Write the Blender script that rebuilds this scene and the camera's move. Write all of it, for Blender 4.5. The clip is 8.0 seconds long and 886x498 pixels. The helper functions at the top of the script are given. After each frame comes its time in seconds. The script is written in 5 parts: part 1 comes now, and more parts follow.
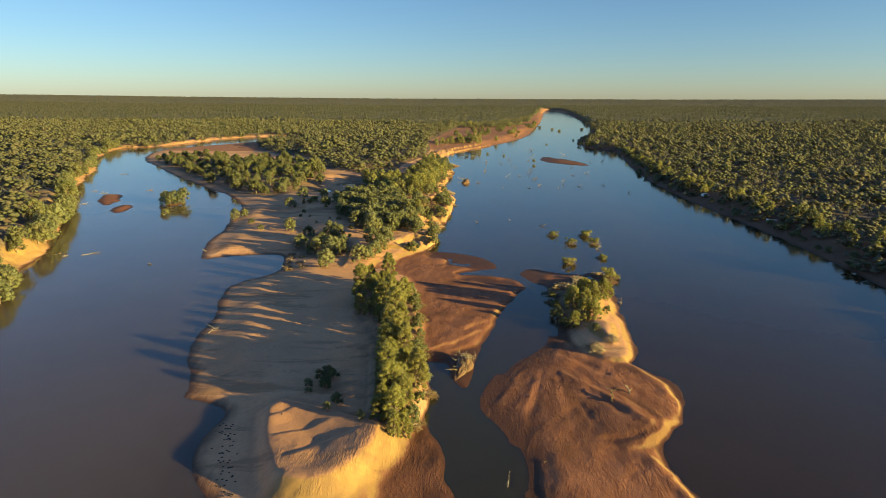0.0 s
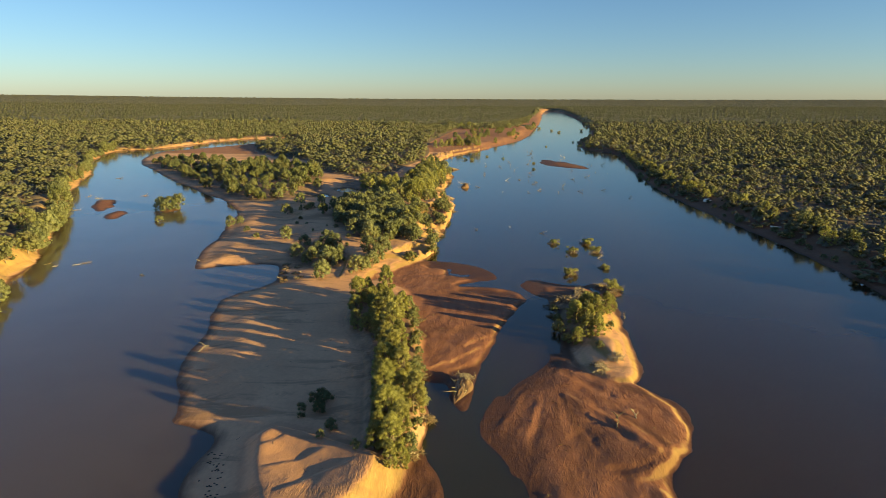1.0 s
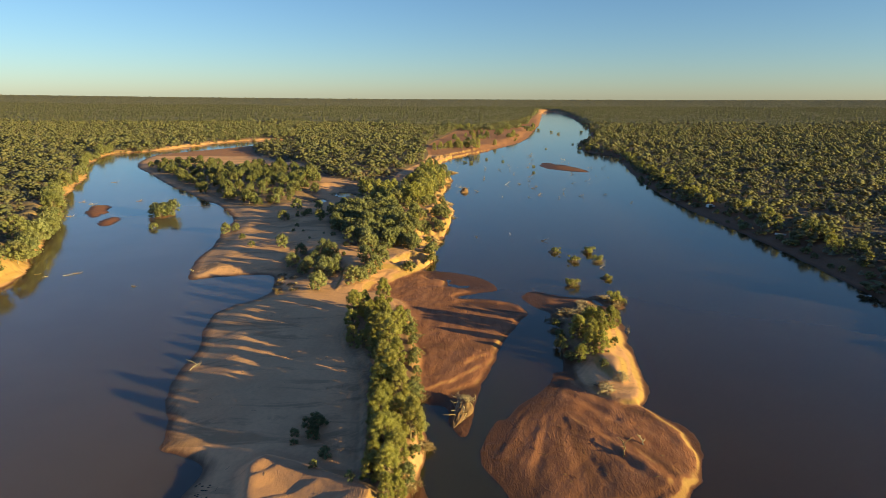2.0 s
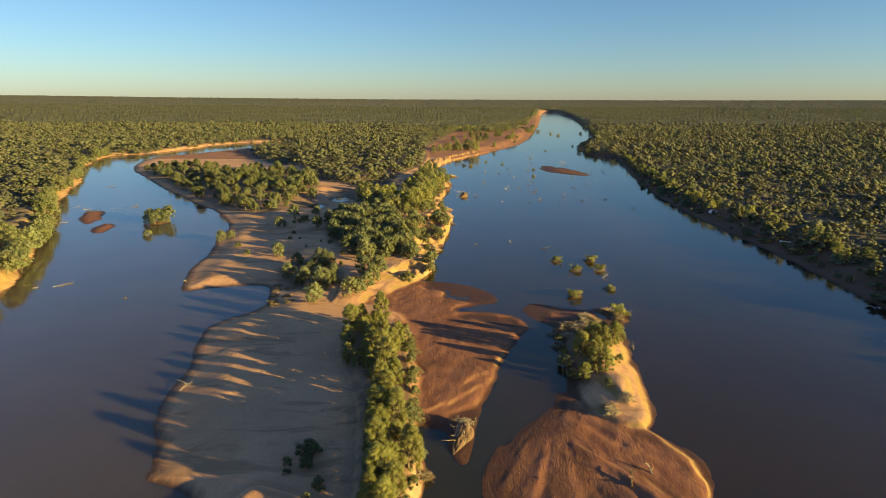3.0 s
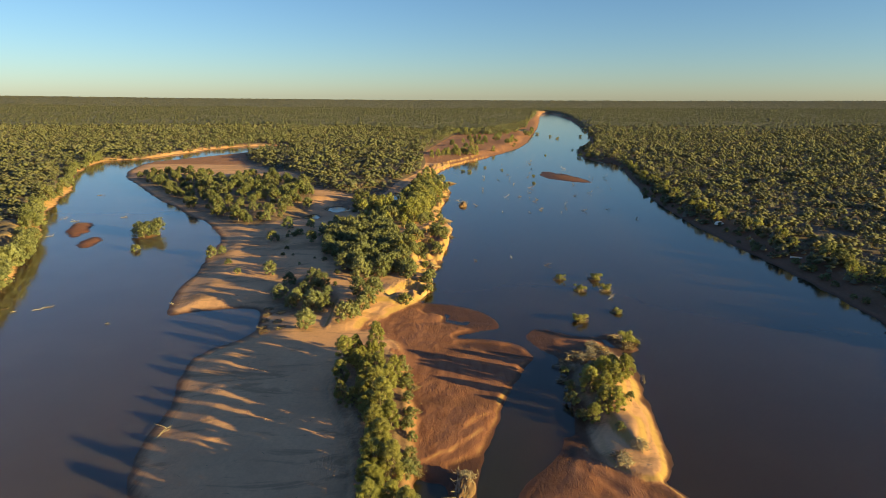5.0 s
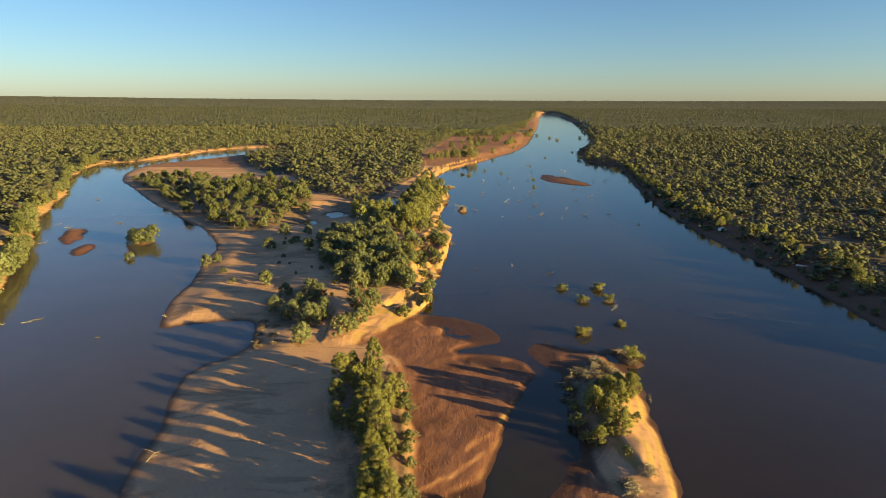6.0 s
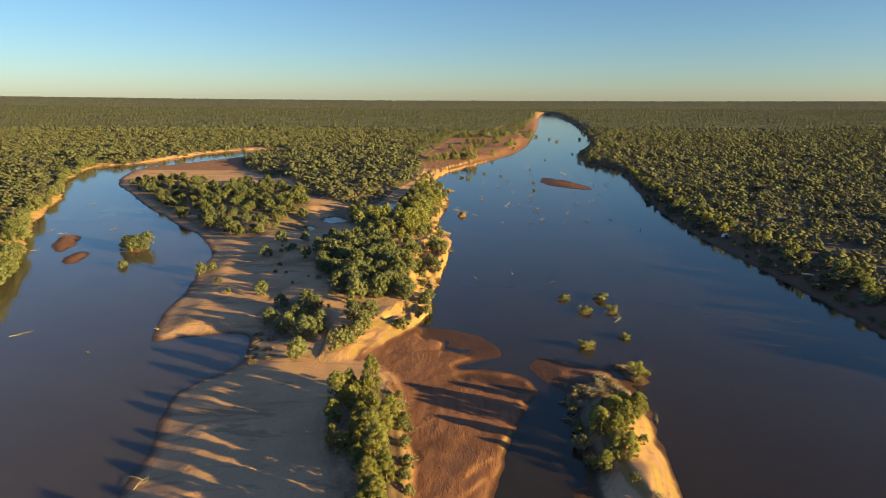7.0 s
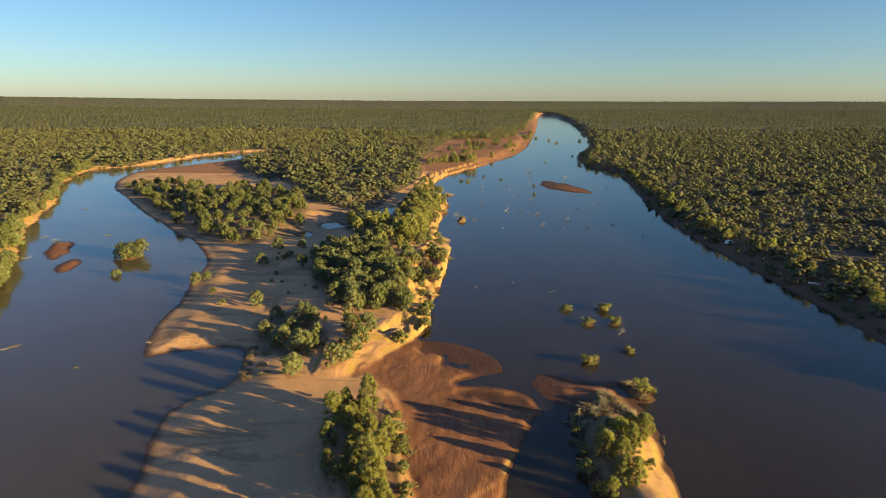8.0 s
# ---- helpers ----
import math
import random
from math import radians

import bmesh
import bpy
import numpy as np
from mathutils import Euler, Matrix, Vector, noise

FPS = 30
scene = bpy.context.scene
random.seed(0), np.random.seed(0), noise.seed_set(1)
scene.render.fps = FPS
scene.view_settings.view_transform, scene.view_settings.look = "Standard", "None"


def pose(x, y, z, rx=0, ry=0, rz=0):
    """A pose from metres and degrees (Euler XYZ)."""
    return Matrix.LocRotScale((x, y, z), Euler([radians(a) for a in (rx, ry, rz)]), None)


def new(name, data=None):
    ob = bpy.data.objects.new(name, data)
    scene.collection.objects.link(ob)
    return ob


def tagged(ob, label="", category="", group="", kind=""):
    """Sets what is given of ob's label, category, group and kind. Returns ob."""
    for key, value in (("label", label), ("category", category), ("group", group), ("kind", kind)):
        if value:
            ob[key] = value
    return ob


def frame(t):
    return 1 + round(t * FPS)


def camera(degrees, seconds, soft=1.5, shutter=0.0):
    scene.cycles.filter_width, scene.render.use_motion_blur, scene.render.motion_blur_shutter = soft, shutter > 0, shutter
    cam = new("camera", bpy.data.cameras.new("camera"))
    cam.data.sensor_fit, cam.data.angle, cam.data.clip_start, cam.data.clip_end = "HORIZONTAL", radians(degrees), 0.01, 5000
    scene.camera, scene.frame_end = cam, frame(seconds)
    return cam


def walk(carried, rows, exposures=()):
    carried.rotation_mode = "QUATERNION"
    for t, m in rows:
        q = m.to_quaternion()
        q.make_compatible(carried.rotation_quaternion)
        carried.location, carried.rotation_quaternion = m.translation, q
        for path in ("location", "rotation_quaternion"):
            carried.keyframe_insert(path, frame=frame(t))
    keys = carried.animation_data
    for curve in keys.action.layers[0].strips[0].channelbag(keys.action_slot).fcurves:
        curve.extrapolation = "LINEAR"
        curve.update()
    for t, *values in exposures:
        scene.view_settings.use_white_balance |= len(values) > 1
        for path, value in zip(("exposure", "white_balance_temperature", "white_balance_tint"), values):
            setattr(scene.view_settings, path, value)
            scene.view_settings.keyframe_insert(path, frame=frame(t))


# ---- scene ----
cam = camera(73.0, 8.0, soft=0.8)
# The aircraft climbs and goes ahead at an even pace, with a very slow turn to its right.
PITCH, LEAN = -14.22, 0.353
PATH = []
for k in range(17):
    t = k * 0.5
    u = t / 8
    PATH.append((t, pose(0.906 * u - 2.258 * u**2 + 1.085 * u**3, 37.475 * u + 0.816 * u**2 - 0.107 * u**3,
                         50 + 16.176 * u - 0.869 * u**2 + 0.402 * u**3, 90 + PITCH, 0, 0.047 - 0.651 * u) @ pose(0, 0, 0, 0, 0, LEAN)))
walk(cam, PATH, exposures=[(0.0, 1.45, 7080, 12.5)])

# ---- sky and sun ----
SUN_AZ, SUN_EL = radians(-25), radians(9.1)
SUN = Vector((math.cos(SUN_AZ) * math.cos(SUN_EL), math.sin(SUN_AZ) * math.cos(SUN_EL), math.sin(SUN_EL)))
world = bpy.data.worlds.new("sky")
scene.world = world
world.use_nodes = True
sky = world.node_tree.nodes.new("ShaderNodeTexSky")
sky.sky_type = "NISHITA"
sky.sun_disc = False
sky.sun_elevation = SUN_EL
sky.sun_rotation = radians(90) - SUN_AZ
sky.air_density, sky.dust_density, sky.ozone_density = 0.9, 0.22, 4.2
back = world.node_tree.nodes["Background"]
back.inputs["Strength"].default_value = 0.068
world.node_tree.links.new(sky.outputs[0], back.inputs["Color"])
sun = new("sun", bpy.data.lights.new("sun", "SUN"))
sun.data.energy, sun.data.angle, sun.data.color = 4.6, radians(0.6), (1.0, 0.82, 0.27)
sun.matrix_world = Matrix.Translation((0, 0, 300)) @ SUN.to_track_quat("Z", "Y").to_matrix().to_4x4()


# ---- materials ----
class Nodes:
    """A material's node tree with short calls."""

    def __init__(self, name):
        self.mat = bpy.data.materials.new(name)
        self.mat.use_nodes = True
        self.tree = self.mat.node_tree
        self.bsdf = self.tree.nodes["Principled BSDF"]
        self.out = self.tree.nodes["Material Output"]

    def add(self, kind, **sets):
        n = self.tree.nodes.new(kind)
        for key, value in sets.items():
            n.inputs[key].default_value = value
        return n

    def link(self, a, b):
        self.tree.links.new(a, b)

    def put(self, value, socket):
        if isinstance(value, bpy.types.NodeSocket):
            self.link(value, socket)
        else:
            socket.default_value = value

    def mix(self, fac, a, b, blend="MIX"):
        n = self.tree.nodes.new("ShaderNodeMix")
        n.data_type, n.blend_type = "RGBA", blend
        for value, socket in ((fac, n.inputs[0]), (a, n.inputs[6]), (b, n.inputs[7])):
            if isinstance(value, tuple) and len(value) == 3:
                value = (*value, 1)
            self.put(value, socket)
        return n.outputs[2]

    def calc(self, op, a, b=0.0, clamp=False):
        n = self.tree.nodes.new("ShaderNodeMath")
        n.operation, n.use_clamp = op, clamp
        self.put(a, n.inputs[0])
        self.put(b, n.inputs[1])
        return n.outputs[0]

    def ramp(self, value, lo, hi, a=0.0, b=1.0):
        n = self.tree.nodes.new("ShaderNodeMapRange")
        n.interpolation_type = "SMOOTHSTEP"
        for v, k in ((value, 0), (lo, 1), (hi, 2), (a, 3), (b, 4)):
            self.put(v, n.inputs[k])
        return n.outputs[0]

    def where(self):
        return self.tree.nodes.new("ShaderNodeNewGeometry").outputs["Position"]

    def stretch(self, vec, scale, turn=0.0):
        n = self.tree.nodes.new("ShaderNodeMapping")
        n.inputs["Scale"].default_value = scale
        n.inputs["Rotation"].default_value = (0, 0, turn)
        self.link(vec, n.inputs[0])
        return n.outputs[0]

    def noise(self, vec, scale, detail=4.0, rough=0.55, distort=0.0):
        n = self.add("ShaderNodeTexNoise", Scale=scale, Detail=detail, Roughness=rough, Distortion=distort)
        self.link(vec, n.inputs["Vector"])
        return n.outputs["Fac"]

    def bump(self, height, strength, distance, normal=None):
        n = self.add("ShaderNodeBump", Strength=strength, Distance=distance)
        self.link(height, n.inputs["Height"])
        if normal is not None:
            self.link(normal, n.inputs["Normal"])
        return n.outputs["Normal"]

    def attribute(self, name):
        n = self.tree.nodes.new("ShaderNodeAttribute")
        n.attribute_name = name
        return n.outputs["Fac"]


def sand_material():
    n = Nodes("river_sand")
    p = n.where()
    xyz = n.add("ShaderNodeSeparateXYZ")
    n.link(p, xyz.inputs[0])
    broad, fine = n.noise(p, 0.06, 5), n.noise(p, 1.3, 6, 0.65)
    flow = n.noise(n.stretch(p, (0.35, 0.09, 0.3), 0.5), 1.0, 6, 0.6, 1.2)
    red, litter = n.attribute("red"), n.attribute("litter")
    pale = n.mix(n.ramp(broad, 0.35, 0.65), (0.75, 0.40, 0.23), (0.65, 0.34, 0.195))
    ruddy = n.mix(n.ramp(flow, 0.35, 0.68), (0.355, 0.142, 0.084), (0.245, 0.090, 0.053))
    col = n.mix(red, pale, ruddy)
    # Sunlit gold of the steep faces, put into the base colour.
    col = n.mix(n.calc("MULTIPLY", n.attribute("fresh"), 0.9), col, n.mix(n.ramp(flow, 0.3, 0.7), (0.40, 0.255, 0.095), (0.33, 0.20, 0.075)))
    col = n.mix(n.ramp(fine, 0.3, 0.8, 0.0, 0.22), col, (0.26, 0.15, 0.085))
    stain = n.ramp(n.noise(n.stretch(p, (0.05, 0.16, 0.1), -0.45), 1.0, 7, 0.7, 0.8), 0.52, 0.62, 0.0, 0.5)
    col = n.mix(n.calc("MULTIPLY", stain, n.calc("SUBTRACT", 1.0, red)), col, (0.24, 0.14, 0.078))
    col = n.mix(n.calc("MULTIPLY", n.attribute("damp"), 0.8), col, (0.125, 0.052, 0.033))
    duff = n.mix(n.ramp(fine, 0.35, 0.65), (0.19, 0.14, 0.10), (0.11, 0.083, 0.06))
    col = n.mix(n.calc("MULTIPLY", litter, n.ramp(n.noise(p, 0.35, 5), 0.25, 0.55, 0.45, 1.0)), col, duff)
    level = n.calc("ADD", xyz.outputs[2], n.calc("MULTIPLY", n.calc("SUBTRACT", flow, 0.5), 0.3))
    wet = n.ramp(level, 0.02, 0.34, 1.0, 0.0)
    col = n.mix(n.calc("MULTIPLY", wet, 0.93), col, (0.085, 0.036, 0.020))
    n.link(col, n.bsdf.inputs["Base Color"])
    n.link(n.ramp(wet, 0, 1, 0.95, 0.6), n.bsdf.inputs["Roughness"])
    n.bsdf.inputs["Specular IOR Level"].default_value = 0.25
    comb = n.noise(n.stretch(p, (1.5, 0.42, 0.4), 0.5), 1.3, 4, 0.55, 0.5)
    h = n.calc("ADD", n.calc("MULTIPLY", n.calc("MULTIPLY", comb, n.ramp(broad, 0.42, 0.6)), 0.25), n.calc("ADD", n.calc("MULTIPLY", flow, 0.22), n.calc("MULTIPLY", fine, 0.30)))
    rough = n.calc("MULTIPLY", n.calc("MULTIPLY", n.noise(n.stretch(p, (1.0, 0.7, 0.5), 0.45), 1.3, 6, 0.68, 0.8), n.calc("MULTIPLY", red, n.ramp(n.noise(p, 0.13, 3), 0.38, 0.6, 0.2, 1.0))), 0.6)
    fold = n.calc("ABSOLUTE", n.calc("SUBTRACT", n.noise(n.stretch(p, (1.5, 0.6, 0.5), 0.45), 0.9, 4, 0.6, 1.2), 0.5))
    folds = n.calc("MULTIPLY", n.calc("MULTIPLY", fold, n.ramp(n.noise(p, 0.11, 3), 0.40, 0.62, 0.3, 1.0)), n.ramp(red, 0.0, 1.0, 0.25, 0.9))
    ripples = n.noise(n.stretch(p, (2.6, 0.7, 0.5), -0.25), 0.8, 3, 0.5, 0.9)
    ripples = n.calc("MULTIPLY", ripples, n.ramp(n.noise(p, 0.09, 3), 0.52, 0.62, 0.0, 0.6))
    relief = n.calc("ADD", n.calc("ADD", n.calc("ADD", n.calc("MULTIPLY", h, 0.7), rough), folds), ripples)
    n.link(n.bump(relief, 0.9, 0.22), n.bsdf.inputs["Normal"])
    return n.mat


def water_material():
    n = Nodes("silty_water")
    p = n.where()
    xyz = n.add("ShaderNodeSeparateXYZ")
    n.link(p, xyz.inputs[0])
    drift = n.calc("MULTIPLY", n.calc("SUBTRACT", n.noise(p, 0.03, 4), 0.5), 40.0)
    east = n.calc("ADD", xyz.outputs[0], drift)
    # Paler in the still channel, brown in the wide, green-brown in the pool between.
    pale_murk = n.mix(n.ramp(n.noise(p, 0.018, 4), 0.35, 0.65), (0.102, 0.073, 0.058), (0.088, 0.063, 0.050))
    brown = n.mix(n.ramp(n.noise(p, 0.018, 4), 0.35, 0.65), (0.046, 0.027, 0.014), (0.039, 0.023, 0.0125))
    murk = n.mix(n.ramp(east, -45.0, -10.0), pale_murk, brown)
    pool = n.calc("MULTIPLY", n.ramp(xyz.outputs[0], 6.0, 22.0, 1.0, 0.0), n.ramp(xyz.outputs[1], 105.0, 150.0, 1.0, 0.0))
    pool = n.calc("MULTIPLY", pool, n.ramp(xyz.outputs[0], -30.0, -10.0))
    murk = n.mix(pool, murk, (0.036, 0.030, 0.015))
    ripple = n.noise(n.stretch(p, (0.5, 0.5, 1), 0.6), 1.1, 3, 0.5)
    swirl = n.noise(n.stretch(p, (0.03, 0.012, 1), -0.5), 1.0, 4, 0.6, 1.0)
    calm = n.ramp(swirl, 0.42, 0.62, 0.008, 0.03)
    nb = n.add("ShaderNodeBump", Distance=0.25)
    n.link(ripple, nb.inputs["Height"])
    n.link(calm, nb.inputs["Strength"])
    n.link(murk, n.bsdf.inputs["Base Color"])
    n.bsdf.inputs["Roughness"].default_value = 0.10
    n.bsdf.inputs["IOR"].default_value = 1.48
    n.bsdf.inputs["Subsurface Weight"].default_value = 1.0
    n.bsdf.inputs["Subsurface Radius"].default_value = (9.0, 6.0, 4.0)
    n.bsdf.inputs["Subsurface Scale"].default_value = 1.0
    n.link(nb.outputs[0], n.bsdf.inputs["Normal"])
    return n.mat


def leaf_material(name, dark, light, dry, through_leaf=0.3, fine=2.2, gap_shade=0.4):
    n = Nodes(name)
    geo = n.tree.nodes.new("ShaderNodeNewGeometry")
    info = n.tree.nodes.new("ShaderNodeObjectInfo")
    isle = geo.outputs["Random Per Island"]
    each = n.calc("FRACT", n.calc("ADD", info.outputs["Random"], n.attribute("tint")))
    patch = n.noise(geo.outputs["Position"], 0.05, 3)
    col = n.mix(n.ramp(n.noise(geo.outputs["Position"], 0.17, 2), 0.3, 0.7, 0.15, 0.85), dark, light)
    col = n.mix(n.ramp(isle, 0, 1, 0.0, 0.6), col, light)
    col = n.mix(n.ramp(patch, 0.45, 0.75, 0.0, 0.5), col, dry)
    col = n.mix(n.ramp(n.noise(geo.outputs["Position"], 0.11, 1), 0.55, 0.72, 0.0, 0.6), col, dry)
    col = n.mix(n.ramp(each, 0.35, 1.0, 0.0, 0.5), col, dry)
    col = n.mix(n.ramp(n.calc("FRACT", n.calc("MULTIPLY", each, 7.3)), 0.0, 1.0, 0.0, 0.45), col, dark)
    # Shade in the gaps between leaf tufts, coloured in where the bump is low.
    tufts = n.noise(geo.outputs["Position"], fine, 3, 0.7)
    col = n.mix(n.ramp(tufts, 0.36, 0.62, gap_shade, 0.0), col, tuple(c * 0.42 for c in dark))
    relief = n.bump(tufts, 1.0, 0.9 / fine)
    n.link(relief, n.bsdf.inputs["Normal"])
    n.link(col, n.bsdf.inputs["Base Color"])
    n.bsdf.inputs["Roughness"].default_value = 0.6
    n.bsdf.inputs["Specular IOR Level"].default_value = 0.25
    tr = n.add("ShaderNodeBsdfTranslucent")
    n.link(col, tr.inputs["Color"])
    mix = n.tree.nodes.new("ShaderNodeMixShader")
    mix.inputs[0].default_value = through_leaf
    n.link(n.bsdf.outputs[0], mix.inputs[1])
    n.link(tr.outputs[0], mix.inputs[2])
    n.link(mix.outputs[0], n.out.inputs["Surface"])
    return n.mat


def wood_material(name, a, b, rough=0.85):
    n = Nodes(name)
    p = n.where()
    grain = n.noise(n.stretch(p, (6, 6, 1.2)), 1.5, 5, 0.6)
    n.link(n.mix(n.ramp(grain, 0.3, 0.7), a, b), n.bsdf.inputs["Base Color"])
    n.bsdf.inputs["Roughness"].default_value = rough
    n.link(n.bump(grain, 0.5, 0.05), n.bsdf.inputs["Normal"])
    return n.mat


def plain_material(name, col, rough=0.5, metal=0.0, vary=0.12):
    n = Nodes(name)
    k = n.noise(n.where(), 3.0, 4)
    n.link(n.mix(n.ramp(k, 0.35, 0.7, 0.0, vary), col, tuple(c * 0.5 for c in col)), n.bsdf.inputs["Base Color"])
    n.bsdf.inputs["Roughness"].default_value, n.bsdf.inputs["Metallic"].default_value = rough, metal
    return n.mat


SAND, WATER = sand_material(), water_material()
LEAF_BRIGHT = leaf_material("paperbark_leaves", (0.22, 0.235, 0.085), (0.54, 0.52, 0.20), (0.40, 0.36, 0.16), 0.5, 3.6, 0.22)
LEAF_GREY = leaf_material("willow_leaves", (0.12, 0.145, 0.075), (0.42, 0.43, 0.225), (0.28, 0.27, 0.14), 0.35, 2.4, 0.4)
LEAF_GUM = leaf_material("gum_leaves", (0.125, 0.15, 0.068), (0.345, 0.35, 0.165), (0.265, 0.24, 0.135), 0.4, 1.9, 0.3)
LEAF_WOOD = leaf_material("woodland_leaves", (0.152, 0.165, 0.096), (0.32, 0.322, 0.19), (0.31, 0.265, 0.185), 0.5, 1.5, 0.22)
# Distance haze is put into this colour for far woods; scrub shares it.
LEAF_OLIVE_HAZE = leaf_material("olive_haze_leaves", (0.20, 0.20, 0.14), (0.32, 0.308, 0.215), (0.32, 0.28, 0.21), 0.45, 0.7, 0.22)
BARK = wood_material("pale_bark", (0.30, 0.24, 0.17), (0.13, 0.095, 0.065))
DEAD = wood_material("bleached_wood", (0.46, 0.38, 0.28), (0.24, 0.18, 0.12))
EARTH = wood_material("caked_earth", (0.22, 0.125, 0.072), (0.13, 0.07, 0.04), 0.95)
BRUSH = wood_material("dry_flood_brush", (0.30, 0.21, 0.12), (0.12, 0.08, 0.045))


# ---- small tools ----
def mesh_of(name, verts, faces, mats, face_mat=None, smooth=False):
    """A mesh from arrays of corners and of equal-sized faces (or a list of such arrays)."""
    groups = [np.asarray(f, dtype=np.int32) for f in (faces if isinstance(faces, list) else [faces]) if len(f)]
    me = bpy.data.meshes.new(name)
    verts = np.asarray(verts, dtype=np.float32)
    me.vertices.add(len(verts))
    me.vertices.foreach_set("co", verts.ravel())
    loops = np.concatenate([f.ravel() for f in groups])
    sizes = np.concatenate([np.full(len(f), f.shape[1], dtype=np.int32) for f in groups])
    me.loops.add(len(loops))
    me.loops.foreach_set("vertex_index", loops)
    me.polygons.add(len(sizes))
    me.polygons.foreach_set("loop_start", np.concatenate([[0], np.cumsum(sizes)[:-1]]).astype(np.int32))
    for m in (mats if isinstance(mats, (list, tuple)) else [mats]):
        me.materials.append(m)
    if face_mat is not None:
        me.polygons.foreach_set("material_index", np.asarray(face_mat, dtype=np.int32))
    me.polygons.foreach_set("use_smooth", np.full(len(sizes), smooth))
    me.update(calc_edges=True)
    return me


def part(name, me, parent, label=""):
    ob = new(name, me)
    ob.parent = parent
    return tagged(ob, label)


def smooth01(x):
    x = np.clip(x, 0, 1)
    return x * x * (3 - 2 * x)


def lattice_noise(x, y, size, seed):
    """Smooth value noise, -1 to 1, over the plan."""
    w = 0.5 + seed * 0.37
    x, y = np.asarray(x, float), np.asarray(y, float)
    x, y = (x * math.cos(w) - y * math.sin(w)) / size, (x * math.sin(w) + y * math.cos(w)) / size
    i, j = np.floor(x), np.floor(y)
    u, v = smooth01(x - i), smooth01(y - j)

    def corner(a, b):
        h = np.sin(a * 127.1 + b * 311.7 + seed * 74.7) * 43758.5453
        return (h - np.floor(h)) * 2 - 1

    return (corner(i, j) * (1 - u) + corner(i + 1, j) * u) * (1 - v) + (corner(i, j + 1) * (1 - u) + corner(i + 1, j + 1) * u) * v


def rounded(points, times=2):
    """A closed outline with its corners cut to curves."""
    p = np.array(points, float)
    for _ in range(times):
        q = np.roll(p, -1, axis=0)
        p = np.stack([0.75 * p + 0.25 * q, 0.25 * p + 0.75 * q], axis=1).reshape(-1, 2)
    return p


def inside(x, y, outline):
    hit = np.zeros(np.shape(x), bool)
    a, b = outline, np.roll(outline, -1, axis=0)
    for (ax, ay), (bx, by) in zip(a, b):
        if ay != by:
            hit ^= ((ay > y) != (by > y)) & (x < (bx - ax) * (y - ay) / (by - ay) + ax)
    return hit


def depth_in(x, y, outline, reach=60.0):
    """Distance to the outline, plus inside and minus outside, cut off at reach."""
    from mathutils import kdtree
    shape = np.shape(x)
    x, y = np.ravel(x), np.ravel(y)
    d = np.full(len(x), -reach)
    lo, hi = outline.min(axis=0), outline.max(axis=0)
    near = np.nonzero((x > lo[0] - reach) & (x < hi[0] + reach) & (y > lo[1] - reach) & (y < hi[1] + reach))[0]
    if not len(near):
        return d.reshape(shape)
    pts = []
    for a, b in zip(outline, np.roll(outline, -1, axis=0)):
        length = np.hypot(*(b - a))
        step = 0.4 if max(a[1], b[1]) < 320 else 1.5 if max(a[1], b[1]) < 800 else 6.0
        k = max(1, int(length / step))
        pts += [a + (b - a) * m / k for m in range(k)]
    tree = kdtree.KDTree(len(pts))
    for k, q in enumerate(pts):
        tree.insert((q[0], q[1], 0), k)
    tree.balance()
    found = np.array([tree.find((px, py, 0))[1] for px, py in zip(x[near].tolist(), y[near].tolist())])
    ring, spot = np.array(pts), np.stack([x[near], y[near]], axis=1)
    dist = np.full(len(near), 1e9)
    for step in (-1, 1):
        a = ring[found]
        leg = ring[(found + step) % len(ring)] - a
        u = np.clip(((spot - a) * leg).sum(axis=1) / np.maximum((leg * leg).sum(axis=1), 1e-9), 0, 1)
        dist = np.minimum(dist, np.hypot(*(spot - a - leg * u[:, None]).T))
    within = inside(x[near], y[near], outline)
    d[near] = np.where(within, np.minimum(dist, reach), -np.minimum(dist, reach))
    return d.reshape(shape)


# ---- plan of the shores: metres, the water's surface at 0 ----
LEFT_BANK = [(-92, -160), (-95, 0), (-98, 80), (-108, 134), (-122, 162), (-128, 185), (-140, 207), (-158, 248), (-178, 285), (-210, 338),
             (-243, 418), (-285, 492), (-312, 572), (-309, 592), (-285, 603)]
BACKWATER = [(-280, 640), (-270, 682), (-264, 724), (-240, 762), (-200, 785), (-168, 772), (-186, 736), (-206, 702), (-234, 640), (-258, 600), (-268, 576)]
CENTRE_LEFT = [(-258, 522), (-240, 478), (-206, 433), (-173, 383), (-146, 352), (-130, 328), (-115, 313), (-105, 297), (-96, 280), (-91, 266),
               (-91, 252), (-88, 240), (-84, 222), (-84, 206), (-80, 194), (-76.5, 181), (-71, 185), (-65, 187), (-58, 188.5), (-52, 188), (-49.5, 178), (-48, 168)]
LEFT_SAND = [(-56, 160), (-58.5, 152), (-56, 140), (-53, 129), (-53.5, 120), (-51, 112), (-49.5, 105), (-46, 101), (-44.5, 96), (-44.5, 92.5),
             (-38, 90.5), (-35, 87), (-36, 81), (-36, 76), (-33, 70), (-29, 64), (-24, 54), (-14, 50), (-4, 54), (1, 62)]
STRIP_RIGHT = [(1, 68), (0, 75), (-2, 82), (-3, 87), (-2.5, 92), (-1.5, 96), (-4, 101), (-5, 106), (-4, 110)]
